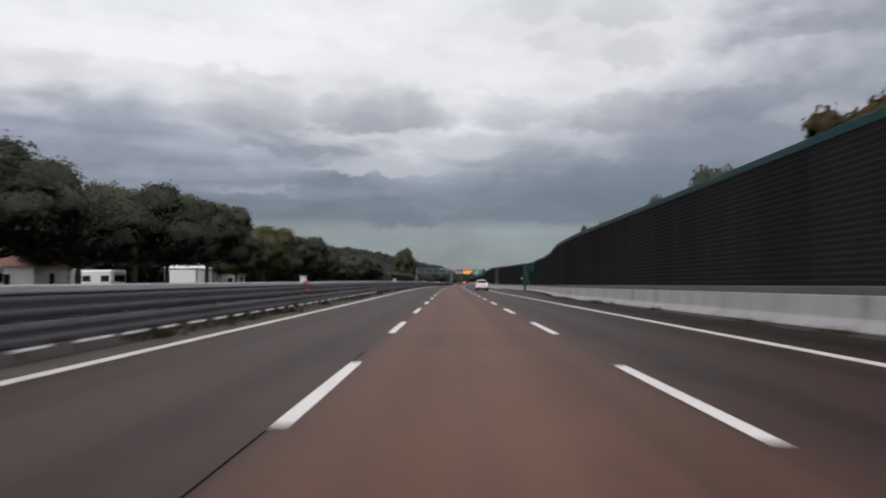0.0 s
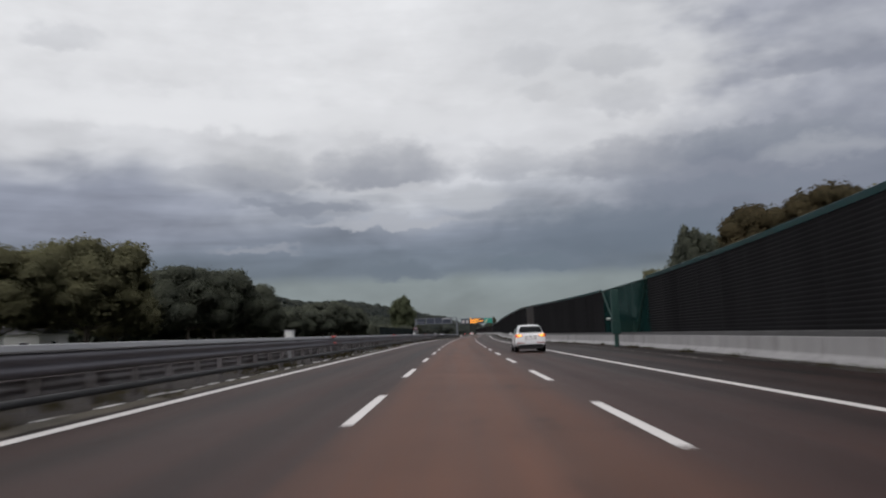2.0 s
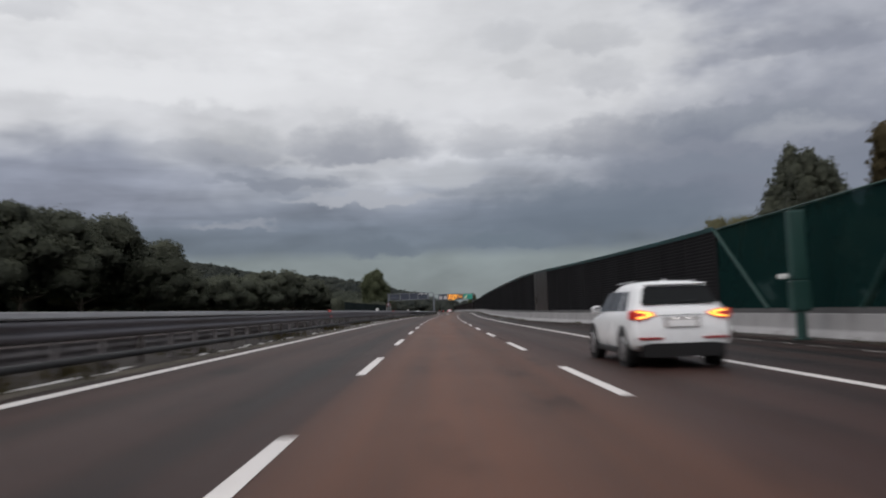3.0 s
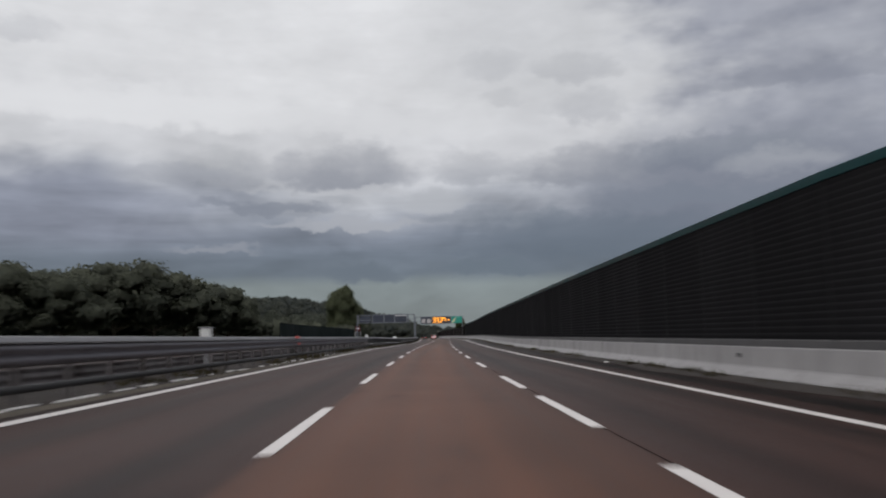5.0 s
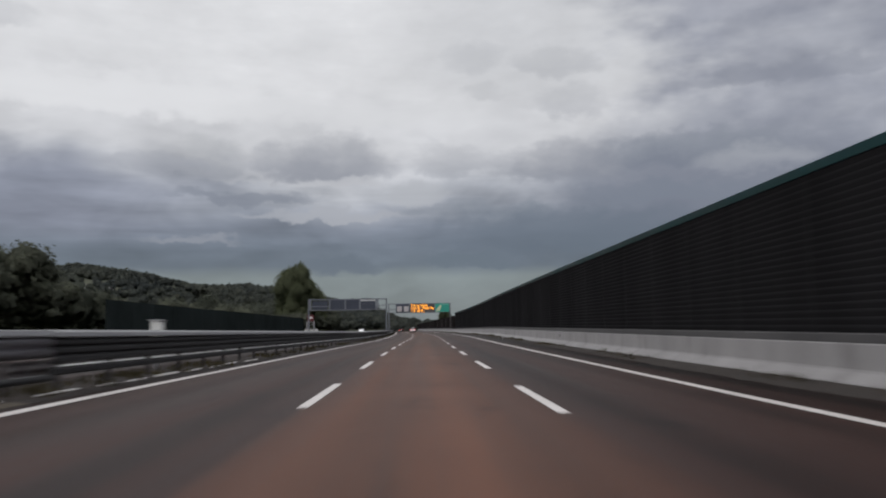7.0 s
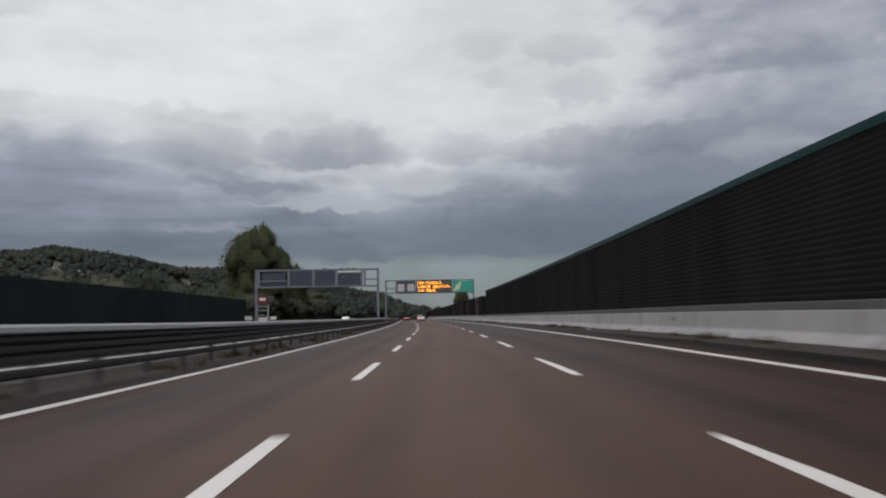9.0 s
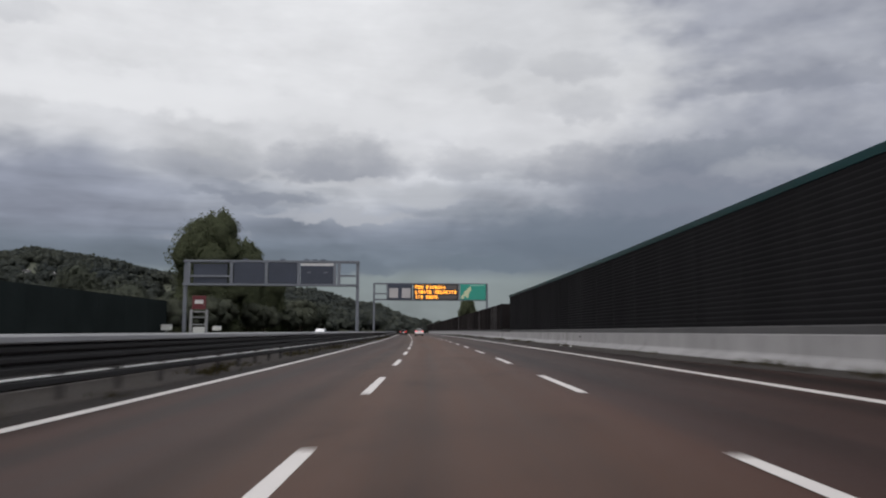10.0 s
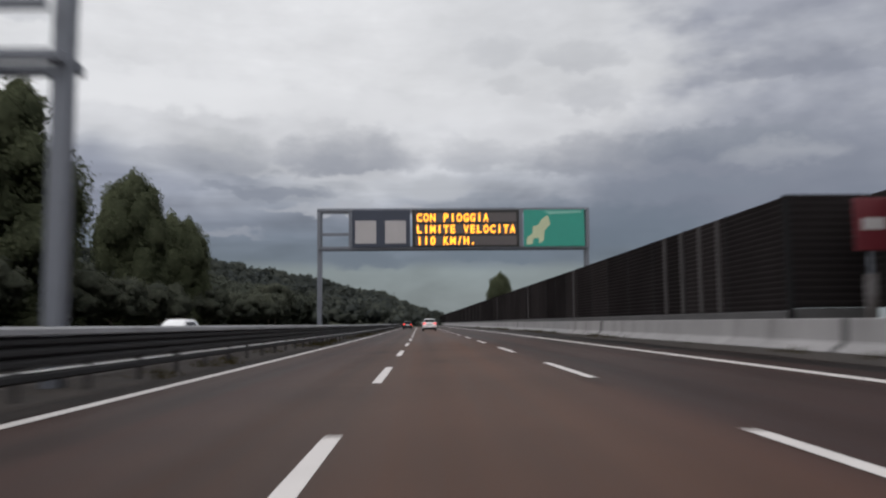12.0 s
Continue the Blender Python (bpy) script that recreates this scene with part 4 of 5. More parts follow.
for s in (57.3, 92.7, 131.8, 229.6, 170.0):
    ob = thing("marker_block", "faded red plastic marker strapped to the rail", "marker", "red rail markers", m=at(s, -6.93))
    part("upper_block", boxes((-0.02, 0.10, -0.35, 0.35, 1.12, 1.24), bevel=0.02), RED_PLASTIC, ob)
    part("lower_block", boxes((0.07, 0.12, -0.35, 0.35, 0.80, 0.90), bevel=0.02), RED_PLASTIC, ob)

kerb = thing("gutter_kerb", "broken pale concrete gutter stones along the median", "kerb")
stone = local_sweep("kerb_stone", [(0.02, -0.05), (0.13, -0.05), (0.12, 0.045), (0.04, 0.055)], 1.0, KERB)
rk = random.Random(4)
s = 98.0
while s < 290:
    ln = rk.uniform(0.5, 1.2) if s < 222 else rk.uniform(0.9, 2.4)
    part("kerb_stone", stone, KERB, kerb, m=at(s, -6.93 + rk.uniform(-0.05, 0.05), rk.uniform(-0.02, 0.012), rk.uniform(-1, 1)) @ Matrix.Diagonal((1, ln, 1, 1)))
    s += ln + (rk.uniform(0.4, 1.3) if rk.random() < 0.75 else 0.02)


def verge(s0, s1, mat):
    """Brown soil crept over the asphalt between the edge line and the rail."""
    verts, faces = [], []
    ss = np.arange(s0, s1, 1.0)
    for s in ss:
        a = -6.13 - float(np.interp(s, (0, 85, 110, 300, 330), (0.0, 0.0, 0.2, 0.25, 0.05))) - 0.10 * (0.5 + noise.noise(Vector((s * 0.3, 11, 0)))) - 0.04 * noise.noise(Vector((s * 1.9, 2, 0)))
        verts += [road(s, a, 0.006), road(s, -6.5, 0.014), road(s, -6.76, 0.03)]
    for i in range(len(ss) - 1):
        for j in (0, 1):
            k = i * 3 + j
            faces.append((k, k + 3, k + 4, k + 1))
    return mesh_of("verge", verts, faces, mat)


tagged(new("verge", verge(-40, 271, DRY_SOIL)), "dry brown soil beside the median edge line", "verge", kind="stuff")
tagged(new("verge", verge(270, 620, DARK_SOIL)), "dark soil and rubble beside the median edge line", "verge", kind="stuff")


# ---- cars ----
def car(m, paint, label, tail=True):
    """A tall estate car: shell, glass, lamps, wheels."""
    ob = thing("car", label, "car", "cars", m=m)
    # the tail's slope: how far forward its face lies at each height
    slope_z, slope_y = (0.0, 0.50, 0.72, 0.95, 1.10, 1.20, 1.55, 1.70), (0.10, 0.0, 0.0, 0.05, 0.10, 0.16, 0.44, 0.58)
    back = lambda z: float(np.interp(z, slope_z, slope_y))
    # along the car: position, half width, underside, shoulder, glass foot, roof edge, roof height, share of the tail's slope
    stations = ((0.00, 0.865, 0.40, 1.02, 0.765, 0.600, 1.575, 1.0), (0.05, 0.925, 0.36, 1.03, 0.815, 0.640, 1.600, 1.0), (0.22, 0.945, 0.30, 1.03, 0.840, 0.655, 1.625, 0.9), (0.62, 0.950, 0.27, 1.02, 0.855, 0.665, 1.640, 0.5),
                (1.20, 0.945, 0.26, 1.01, 0.865, 0.670, 1.655, 0.1), (2.00, 0.945, 0.26, 1.00, 0.865, 0.665, 1.650, 0.0), (2.60, 0.945, 0.26, 0.99, 0.860, 0.640, 1.590, 0.0), (3.00, 0.945, 0.26, 0.98, 0.850, 0.640, 1.36, 0.0),
                (3.38, 0.935, 0.27, 0.97, 0.840, 0.680, 1.06, 0.0), (3.90, 0.915, 0.29, 0.92, 0.800, 0.640, 0.985, 0.0), (4.30, 0.860, 0.31, 0.85, 0.740, 0.560, 0.90, 0.0), (4.55, 0.740, 0.36, 0.74, 0.620, 0.460, 0.78, 0.0), (4.63, 0.620, 0.42, 0.66, 0.520, 0.380, 0.69, 0.0))
    rings = []
    for y, w, zb, zs, gf, re, zr, k in stations:
        half = [(0.78 * w, zb), (0.955 * w, zb + 0.06), (w, 0.5 * (zb + zs) - 0.08), (0.99 * w, 0.3 * zb + 0.7 * zs), (0.95 * w, zs), (gf, zs + 0.05 * min(1, (zr - zs) * 2)), (re + 0.02, zr - 0.12 * min(1, (zr - zs) * 2)), (re - 0.05, zr - 0.03), (0.34, zr)]
        ring = [(x, y + k * back(z), z) for x, z in half]
        rings.append(ring + [(-x, yy, z) for x, yy, z in reversed(ring)])
    n = len(rings[0])
    verts = [v for r in rings for v in r]
    faces = [(i * n + j, i * n + (j + 1) % n, (i + 1) * n + (j + 1) % n, (i + 1) * n + j) for i in range(len(rings) - 1) for j in range(n)]
    for o, flip in ((0, True), ((len(rings) - 1) * n, False)):
        for j in range(n // 2 - 1):
            q = (o + j, o + j + 1, o + n - 2 - j, o + n - 1 - j)
            faces.append(q[::-1] if flip else q)
    body = part("body", mesh_of("body", verts, faces, paint, True), paint, ob)
    mod = body.modifiers.new("round", "SUBSURF")
    mod.levels = mod.render_levels = 2

    def slab(name, pts, mat, parent, thick=0.02, label=""):
        """A flat or bent plate given by its outline (x, z) on the tail, standing proud of it."""
        k = len(pts)
        vv = [(x, back(z) + y, z) for y in (-0.018, thick) for x, z in pts]
        ff = [tuple(range(k)), tuple(range(2 * k - 1, k - 1, -1))] + [(i, i + k, (i + 1) % k + k, (i + 1) % k) for i in range(k)]
        return part(name, mesh_of(name, vv, ff, mat), mat, parent, label)

    def pane(name, pts, mat=CAR_GLASS, thick=0.02):
        a = [Vector(p) for p in pts]
        nrm = (a[1] - a[0]).cross(a[2] - a[0]).normalized() * thick
        k = len(a)
        vv = list(a) + [p - nrm for p in a]
        ff = [tuple(range(k)), tuple(range(2 * k - 1, k - 1, -1))] + [(i, i + k, (i + 1) % k + k, (i + 1) % k) for i in range(k)]
        return part(name, mesh_of(name, vv, ff, mat), mat, ob)

    slab("rear_window", [(-0.72, 1.215), (-0.67, 1.19), (0.67, 1.19), (0.72, 1.215), (0.62, 1.485), (0.57, 1.515), (-0.57, 1.515), (-0.62, 1.485)], CAR_GLASS, ob)
    part("spoiler", boxes((-0.58, 0.58, 0.36, 0.62, 1.535, 1.585), bevel=0.022), paint, ob)
    part("antenna_fin", mesh_of("antenna_fin", [(-0.02, 1.0, 1.62), (0.02, 1.0, 1.62), (0.02, 1.2, 1.62), (-0.02, 1.2, 1.62), (0.0, 1.03, 1.70)], [(0, 1, 4), (1, 2, 4), (2, 3, 4), (3, 0, 4), (3, 2, 1, 0)], paint), paint, ob)
    slab("gate_seam", [(-0.40, 0.985), (0.40, 0.985), (0.40, 1.0), (-0.40, 1.0)], CHROME, ob)
    slab("plate_recess", [(-0.34, 0.76), (0.34, 0.76), (0.36, 0.95), (-0.36, 0.95)], DISPLAY_GREY, ob)
    slab("number_plate", [(-0.26, 0.775), (0.26, 0.775), (0.26, 0.885), (-0.26, 0.885)], WHITE_SIGN, ob, 0.02, "blank pale number plate").location.y = -0.012
    slab("bumper_insert", [(-0.80, 0.44), (-0.70, 0.22), (0.70, 0.22), (0.80, 0.44), (0.62, 0.475), (-0.62, 0.475)], BLACK, ob, 0.30).location.y = -0.03
    # black block under the floor, its colour standing for the shade there
    part("underbody", boxes((-0.74, 0.74, 0.25, 4.2, 0.20, 0.36), bevel=0.04), BLACK, ob)
    part("wiper", tube(bmesh.new(), (0.0, back(1.22) - 0.03, 1.22), (0.36, back(1.25) - 0.03, 1.25), 0.008, n=5), BLACK, ob)
    for x in (-0.15, 0.09):
        slab("plate_light", [(x, 0.905), (x + 0.07, 0.905), (x + 0.07, 0.935), (x, 0.935)], PLATE_LAMP if tail else WHITE_SIGN, ob, 0.02, "lit number plate lamp").location.y = -0.014
    for sx in (-1, 1):
        lamp = slab("tail_lamp", [(sx * x, z) for x, z in ((0.865, 0.895), (0.66, 0.925), (0.49, 0.985), (0.51, 1.035), (0.66, 1.075), (0.86, 1.10))][::-sx], LAMP_RED if tail else LAMP_BRAKE, ob, 0.05, "red and amber tail lamp")
        if tail:
            for q in (((0.84, 0.925), (0.67, 0.945), (0.67, 0.975), (0.84, 0.96)), ((0.67, 0.945), (0.535, 0.99), (0.55, 1.03), (0.67, 1.005)), ((0.84, 1.045), (0.67, 1.015), (0.55, 1.03), (0.67, 1.058), (0.84, 1.08))):
                slab("lit_strip", [(sx * x, z) for x, z in q][::-sx], LAMP_AMBER, lamp, 0.02).location.y = -0.012
        a, b = sorted((sx * 0.80, sx * 0.948))
        part("lamp_side", boxes((a, b, 0.075, 0.34, 0.905, 1.085), bevel=0.03), LAMP_RED, lamp)
        slab("reflector", [(sx * x, z) for x, z in ((0.38, 0.545), (0.83, 0.545), (0.83, 0.59), (0.38, 0.58))][::sx], REFLECTOR, ob)
        xx = lambda z: sx * (0.876 - (z - 1.05) / 0.46 * 0.185)
        for y0, y1, y2, y3 in ((0.78, 1.30, 1.30, 1.02), (1.37, 2.20, 2.20, 1.37), (2.27, 3.16, 2.74, 2.27)):
            q = [(xx(1.07), y0, 1.07), (xx(1.07), y1, 1.07), (xx(1.46), y2, 1.46), (xx(1.46), y3, 1.46)]
            pane("side_window", q if sx > 0 else q[::-1])
        a, b = sorted((sx * 0.93, sx * 1.12))
        mirror = part("mirror", boxes((a, b, 2.74, 2.86, 1.02, 1.19), bevel=0.035), paint, ob)
        a, b = sorted((sx * 0.955, sx * 1.095))
        part("mirror_glass", boxes((a, b, 2.732, 2.739, 1.045, 1.165)), CHROME, mirror)
        part("roof_rail", tube(bmesh.new(), (sx * 0.60, 1.05, 1.640), (sx * 0.60, 2.45, 1.632), 0.016, n=6), STEEL, ob)
        part("sill", boxes((sx * 0.90 - 0.03, sx * 0.90 + 0.03, 1.2, 3.3, 0.24, 0.36), bevel=0.02), BLACK, ob)
        for yw in (0.86, 3.68):
            bm = bmesh.new()
            bmesh.ops.create_cone(bm, cap_ends=True, segments=28, radius1=0.36, radius2=0.36, depth=0.25, matrix=Matrix.Translation((sx * 0.825, yw, 0.36)) @ Matrix.Rotation(radians(90), 4, "Y"))
            bmesh.ops.bevel(bm, geom=[e for e in bm.edges if len(e.link_faces) == 2 and e.calc_face_angle() > 1], offset=0.03, segments=2, affect="EDGES")
            wheel = part("wheel", bm, TYRE, ob, smooth=True)
            bm = bmesh.new()
            bmesh.ops.create_cone(bm, cap_ends=True, segments=24, radius1=0.255, radius2=0.23, depth=0.03, matrix=Matrix.Translation((sx * 0.952, yw, 0.36)) @ Matrix.Rotation(radians(90 * sx), 4, "Y"))
            part("rim", bm, RIM, wheel)
            for q in range(5):
                c, sn = math.cos(q * 1.2566), math.sin(q * 1.2566)
                part("spoke_gap", tube(bmesh.new(), (sx * 0.968, yw + 0.15 * c, 0.36 + 0.15 * sn), (sx * 0.972, yw + 0.15 * c, 0.36 + 0.15 * sn), 0.05, n=8), BLACK, wheel)
            bm = bmesh.new()
            bmesh.ops.create_cone(bm, cap_ends=True, segments=28, radius1=0.425, radius2=0.425, depth=0.02, matrix=Matrix.Translation((sx * 0.938, yw, 0.38)) @ Matrix.Rotation(radians(90), 4, "Y"))
            part("wheel_arch", bm, BLACK, ob)
    return ob


suv = car(at(136.9, 3.93) @ Matrix.Diagonal((0.96, 1.0, 0.985, 1)), WHITE_PAINT, "white estate car with amber-lit tail lamps in the slow lane")
far1 = car(at(541, 0.1), WHITE_PAINT, "white car far ahead in the middle lane", tail=False)
far2 = car(at(600, -3.7), GREY_PAINT, "dark car far ahead with red tail lamps", tail=False)
opp1 = car(at(484, -15.5, 0, 180), WHITE_PAINT, "white car on the opposite carriageway", tail=False)


# ---- trees ----
def leaf_cloud(rng, blobs, per, size):
    """Many small bent leaf clumps over and inside a set of ellipsoids: vertices and faces."""
    verts, faces = [], []
    for (cx, cy, cz, rx, ry, rz) in blobs:
        n = max(12, int(per * (rx * ry + ry * rz + rx * rz) / 3))
        d = rng.normal(size=(n, 3))
        d /= np.linalg.norm(d, axis=1)[:, None]
        rad = 0.86 + 0.16 * rng.random(n) + (rng.random(n) < 0.22) * 0.17 * rng.random(n)
        lump = 1 + 0.16 * np.sin(d[:, 0] * 5 + cx) * np.sin(d[:, 1] * 6 + cy) + 0.12 * np.sin(d[:, 2] * 7 + cz)
        p = d * (rad * lump)[:, None] * (rx, ry, rz) + (cx, cy, cz)
        a = rng.normal(size=(n, 3))
        t1 = np.cross(d + 0.4 * a, rng.normal(size=(n, 3)))
        t1 /= np.linalg.norm(t1, axis=1)[:, None]
        t2 = np.cross(d + 0.35 * a, t1)
        t2 /= np.linalg.norm(t2, axis=1)[:, None]
        sz = size * (0.6 + 0.8 * rng.random(n))[:, None]
        quad = np.stack([p - t1 * sz, p + t2 * sz * 0.7, p + t1 * sz, p - t2 * sz * 0.7], axis=1)
        o = len(verts)
        verts.extend(quad.reshape(-1, 3).tolist())
        faces.extend([(o + 4 * i, o + 4 * i + 1, o + 4 * i + 2, o + 4 * i + 3) for i in range(n)])
    return verts, faces


def ball(level):
    bm = bmesh.new()
    bmesh.ops.create_icosphere(bm, subdivisions=level, radius=1.0)
    v, f = np.array([v.co[:] for v in bm.verts]), np.array([[v.index for v in f.verts] for f in bm.faces])
    bm.free()
    return v, f


ROUND, COARSE = ball(2), ball(1)


def cores(blobs, shrink=0.8, coarse=False):
    """Inner lumps that stop the light, uneven."""
    b = np.array(blobs)
    BALL_V, BALL_F = COARSE if coarse else ROUND
    k = shrink * (1 + 0.13 * np.sin(BALL_V[None, :, 0] * 5 + b[:, None, 0]) * np.sin(BALL_V[None, :, 1] * 6 + b[:, None, 1]) + 0.1 * np.sin(BALL_V[None, :, 2] * 7 + b[:, None, 2]))
    v = BALL_V[None] * k[..., None] * b[:, None, 3:6] + b[:, None, 0:3]
    f = BALL_F[None] + (np.arange(len(b)) * len(BALL_V))[:, None, None]
    me = bpy.data.meshes.new("core")
    me.from_pydata(v.reshape(-1, 3).tolist(), [], f.reshape(-1, 3).tolist())
    me.polygons.foreach_set("use_smooth", [True] * len(me.polygons))
    return me


def broadleaf(seed, h, r, mat, label, per=300, size=0.145, name="tree"):
    rng = np.random.default_rng(seed)
    ob = thing(name, label, "tree", "roadside trees")
    base = h * 0.35
    bm = tube(bmesh.new(), (0, 0, -0.6), (0.1, 0.05, base + 0.5), 0.30, 0.2, 9)
    blobs = [(0, 0, base + (h - base) * 0.48, r * 0.72, r * 0.72, (h - base) * 0.44)]
    for i in range(24):
        a = i * 2.4 + rng.random()
        lev = 0.14 + 0.72 * (i / 23)
        d = r * 0.74 * math.sqrt(max(0.05, 1.0 - ((lev - 0.42) / 0.56) ** 2)) * (0.8 + 0.3 * rng.random())
        b = r * (0.20 + 0.17 * rng.random())
        z = base + (h - base) * lev
        blobs.append((d * math.cos(a), d * math.sin(a), z, b, b, b * 0.85))
        if i < 6:
            tube(bm, (0.05, 0.03, base * 0.85), (d * 0.8 * math.cos(a), d * 0.8 * math.sin(a), z - b * 0.3), 0.13, 0.04, 6)
    blobs.append((0.1 * r, 0, h - r * 0.3, r * 0.36, r * 0.36, r * 0.30))
    part("trunk", bm, BARK, ob)
    v, f = leaf_cloud(rng, blobs, per, size)
    crown = mesh_of("crown", v, f, mat)
    c = part("crown", crown, mat, ob)
    cm = cores(blobs, 0.85)
    cm.materials.append(mat)
    part("inner_foliage", cm, mat, c)
    return ob


def poplar(seed, h, r, mat, label):
    rng = np.random.default_rng(seed)
    ob = thing("poplar_tree", label, "tree", "poplars")
    bm = tube(bmesh.new(), (0, 0, -0.6), (0, 0, h * 0.8), 0.38, 0.08, 9)
    blobs = []
    for i in range(38):
        k = i / 37
        z = h * (0.08 + 0.86 * k)
        w = r * (0.62 + 0.38 * math.sin(math.pi * min(1.0, 0.1 + k * 0.8))) * math.sqrt(max(0.12, 1.0 - max(0.0, k - 0.6) ** 2 * 3.6))
        a = i * 2.4
        d = w * 0.58 * (0.55 + 0.7 * rng.random())
        b = max(0.7, w * (0.34 + 0.2 * rng.random()))
        blobs.append((d * math.cos(a), d * math.sin(a), z, b, b, b * 1.45))
        if i % 3 == 0:
            tube(bm, (0, 0, z * 0.75), (d * math.cos(a), d * math.sin(a), z), 0.10, 0.03, 6)
    part("trunk", bm, BARK, ob)
    v, f = leaf_cloud(rng, blobs, 190, 0.18)
    c = part("crown", mesh_of("crown", v, f, mat), mat, ob)
    cm = cores(blobs, 0.80)
    cm.materials.append(mat)
    part("inner_foliage", cm, mat, c)
    return ob


def plant(proto, s, u, k=1.0, turn=0.0, z=-0.45, tall=1.0):
    p = road(s, u, z)
    p.z = z
    return copy_thing(proto, Matrix.Translation(p) @ Matrix.Rotation(turn, 4, "Z") @ Matrix.Diagonal((k, k, k * tall, 1)))


def settle(proto, s, u, turn=0.0, z=-0.45):
    p = road(s, u, z)
    p.z = z
    proto.matrix_world = Matrix.Translation(p) @ Matrix.Rotation(turn, 4, "Z")


dark_a = broadleaf(11, 11.9, 6.5, LEAF_DARK, "large dark green broadleaf tree with a rounded crown")
dark_b = broadleaf(12, 10.6, 6.4, LEAF_DARK, "dark green broadleaf tree with a dense crown")
olive = broadleaf(13, 10.7, 5.9, LEAF_OLIVE, "yellowish olive broadleaf tree")
rust = broadleaf(14, 14.2, 5.2, LEAF_RUST, "autumn-brown broadleaf tree behind the noise wall", 120, 0.2)
far_a = broadleaf(15, 11.9, 6.5, LEAF_DARK, "dark green broadleaf tree of the roadside belt", 78, 0.25)
far_b = broadleaf(16, 10.6, 6.4, LEAF_DARK, "dark green broadleaf tree of the roadside belt", 78, 0.25)
settle(dark_a, 125, -32.3)
settle(dark_b, 101, -32, 1.0)
settle(olive, 160, -33.5)
for s, u, k, a in ((76, -32, 0.98, 0.4), (64, -33, 1.0, 2.0), (113, -33, 0.93, 3.1), (88, -31.5, 0.85, 4.0)):
    plant(dark_b if s != 113 else dark_a, s, u, k, a)
for s, u, k, a in ((149, -35, 0.85, 2.0), (172, -36, 0.8, 4.1), (206, -38, 0.8, 1.2)):
    plant(olive, s, u, k, a)
for i, (s, u, k) in enumerate(((184, -32.8, 1.05), (196, -33.5, 1.02), (209, -32.5, 0.96), (223, -34, 0.70), (235, -33, 0.70), (247, -33.5, 0.74), (259, -32.5, 0.80), (272, -33.5, 0.92),
                               (285, -34, 0.98), (298, -34.5, 0.93), (310, -34, 1.0), (321, -35, 0.82), (335, -37, 0.66), (350, -39, 0.6), (368, -41, 0.6))):
    k *= 1.0 if i % 2 else 0.86
    near, far = (dark_b, far_b) if i % 2 else (dark_a, far_a)
    plant(near if s < 215 else far, s, u, k, i * 1.7)
cypress = poplar(23, 13.0, 3.7, LEAF_DARK, "dark green upright tree behind the noise wall")
settle(cypress, 191, 32.5, 1.0)
settle(rust, 77, 28.5)
settle(far_a, 641, -40)
settle(far_b, 655, -41)
# last four far_b trees: added behind the net to darken the view through it
for i, (pr, s, u, k, tall) in enumerate(((far_b, 108, 28.5, 0.6, 2.1), (far_b, 131, 28.5, 0.5, 2.35), (cypress, 180.2, 26.4, 0.75, 1.27), (rust, 163, 28, 0.78, 1.08), (rust, 172, 31, 0.84, 1.1),
                                         (olive, 193, 26, 0.6, 1.3), (rust, 154, 30, 0.8, 1.08), (olive, 146, 33, 0.8, 1.2), (far_b, 147, 20, 0.42, 1.0), (far_b, 138, 20, 0.42, 1.0), (far_b, 156, 19, 0.42, 1.0), (far_b, 129, 21, 0.42, 1.0))):
    plant(pr, s, u, k, i * 1.3, -0.2, tall)
pop = poplar(21, 21.3, 6.5, LEAF_POPLAR, "tall green poplar with an upright crown")
settle(pop, 499, -36.0)
for s, u, k, a, tall in ((535.5, -37.7, 0.76, 1.0, 1.26), (547, -35.0, 0.70, 2.2, 1.12), (509, -37.2, 0.72, 3.0, 1.22), (589, 14.5, 0.43, 0.5, 1.18)):
    plant(pop, s, u, k, a, -0.45, tall)
for i, (s, u, k) in enumerate(((443, -33, 0.5), (505, -32, 0.6), (533, -33, 0.6), (548, -31.5, 0.6), (590, -36, 0.7), (607, -36, 0.75), (625, -37, 0.8), (480, -33, 0.55), (466, -34, 0.5), (520, -34, 0.6), (492, -34, 0.62), (560, -36, 0.6), (575, -38, 0.65), (452, -36, 0.5))):
    plant(far_b, s, u, k, i * 2.1)


# ---- woods and hills ----
def woods(name, spots, mat, label, per=9.0, size=0.75, seed=5, coarse=False, spread=0.36):
    """Many small crowns as one piece of woodland; each spot is x, y, z of the foot and height."""
    rng = np.random.default_rng(seed)
    blobs = []
    for x, y, z, h in spots:
        r = h * (spread + 0.1 * rng.random())
        blobs.append((x, y, z + h * 0.55, r, r, h * 0.46))
        for q in range(3):
            a = rng.random() * 6.28
            blobs.append((x + r * 0.6 * math.cos(a), y + r * 0.6 * math.sin(a), z + h * (0.35 + 0.45 * rng.random()), r * 0.55, r * 0.55, r * 0.6))
    v, f = leaf_cloud(rng, blobs, per, size)
    ob = tagged(new(name, mesh_of(name, v, f, mat)), label, "woodland", kind="stuff")
    cm = cores([b for i, b in enumerate(blobs) if i % 4 == 0], 0.88, coarse)
    cm.materials.append(mat)
    part("inner_foliage", cm, mat, ob)
    return ob


rw = random.Random(8)
spots = []
for i in range(150):
    s, d = rw.uniform(176, 345), rw.random()
    p = road(s, -38 - 40 * d)
    spots.append((p.x, p.y, -0.6, rw.uniform(6.5, 8.5) + 4 * d))
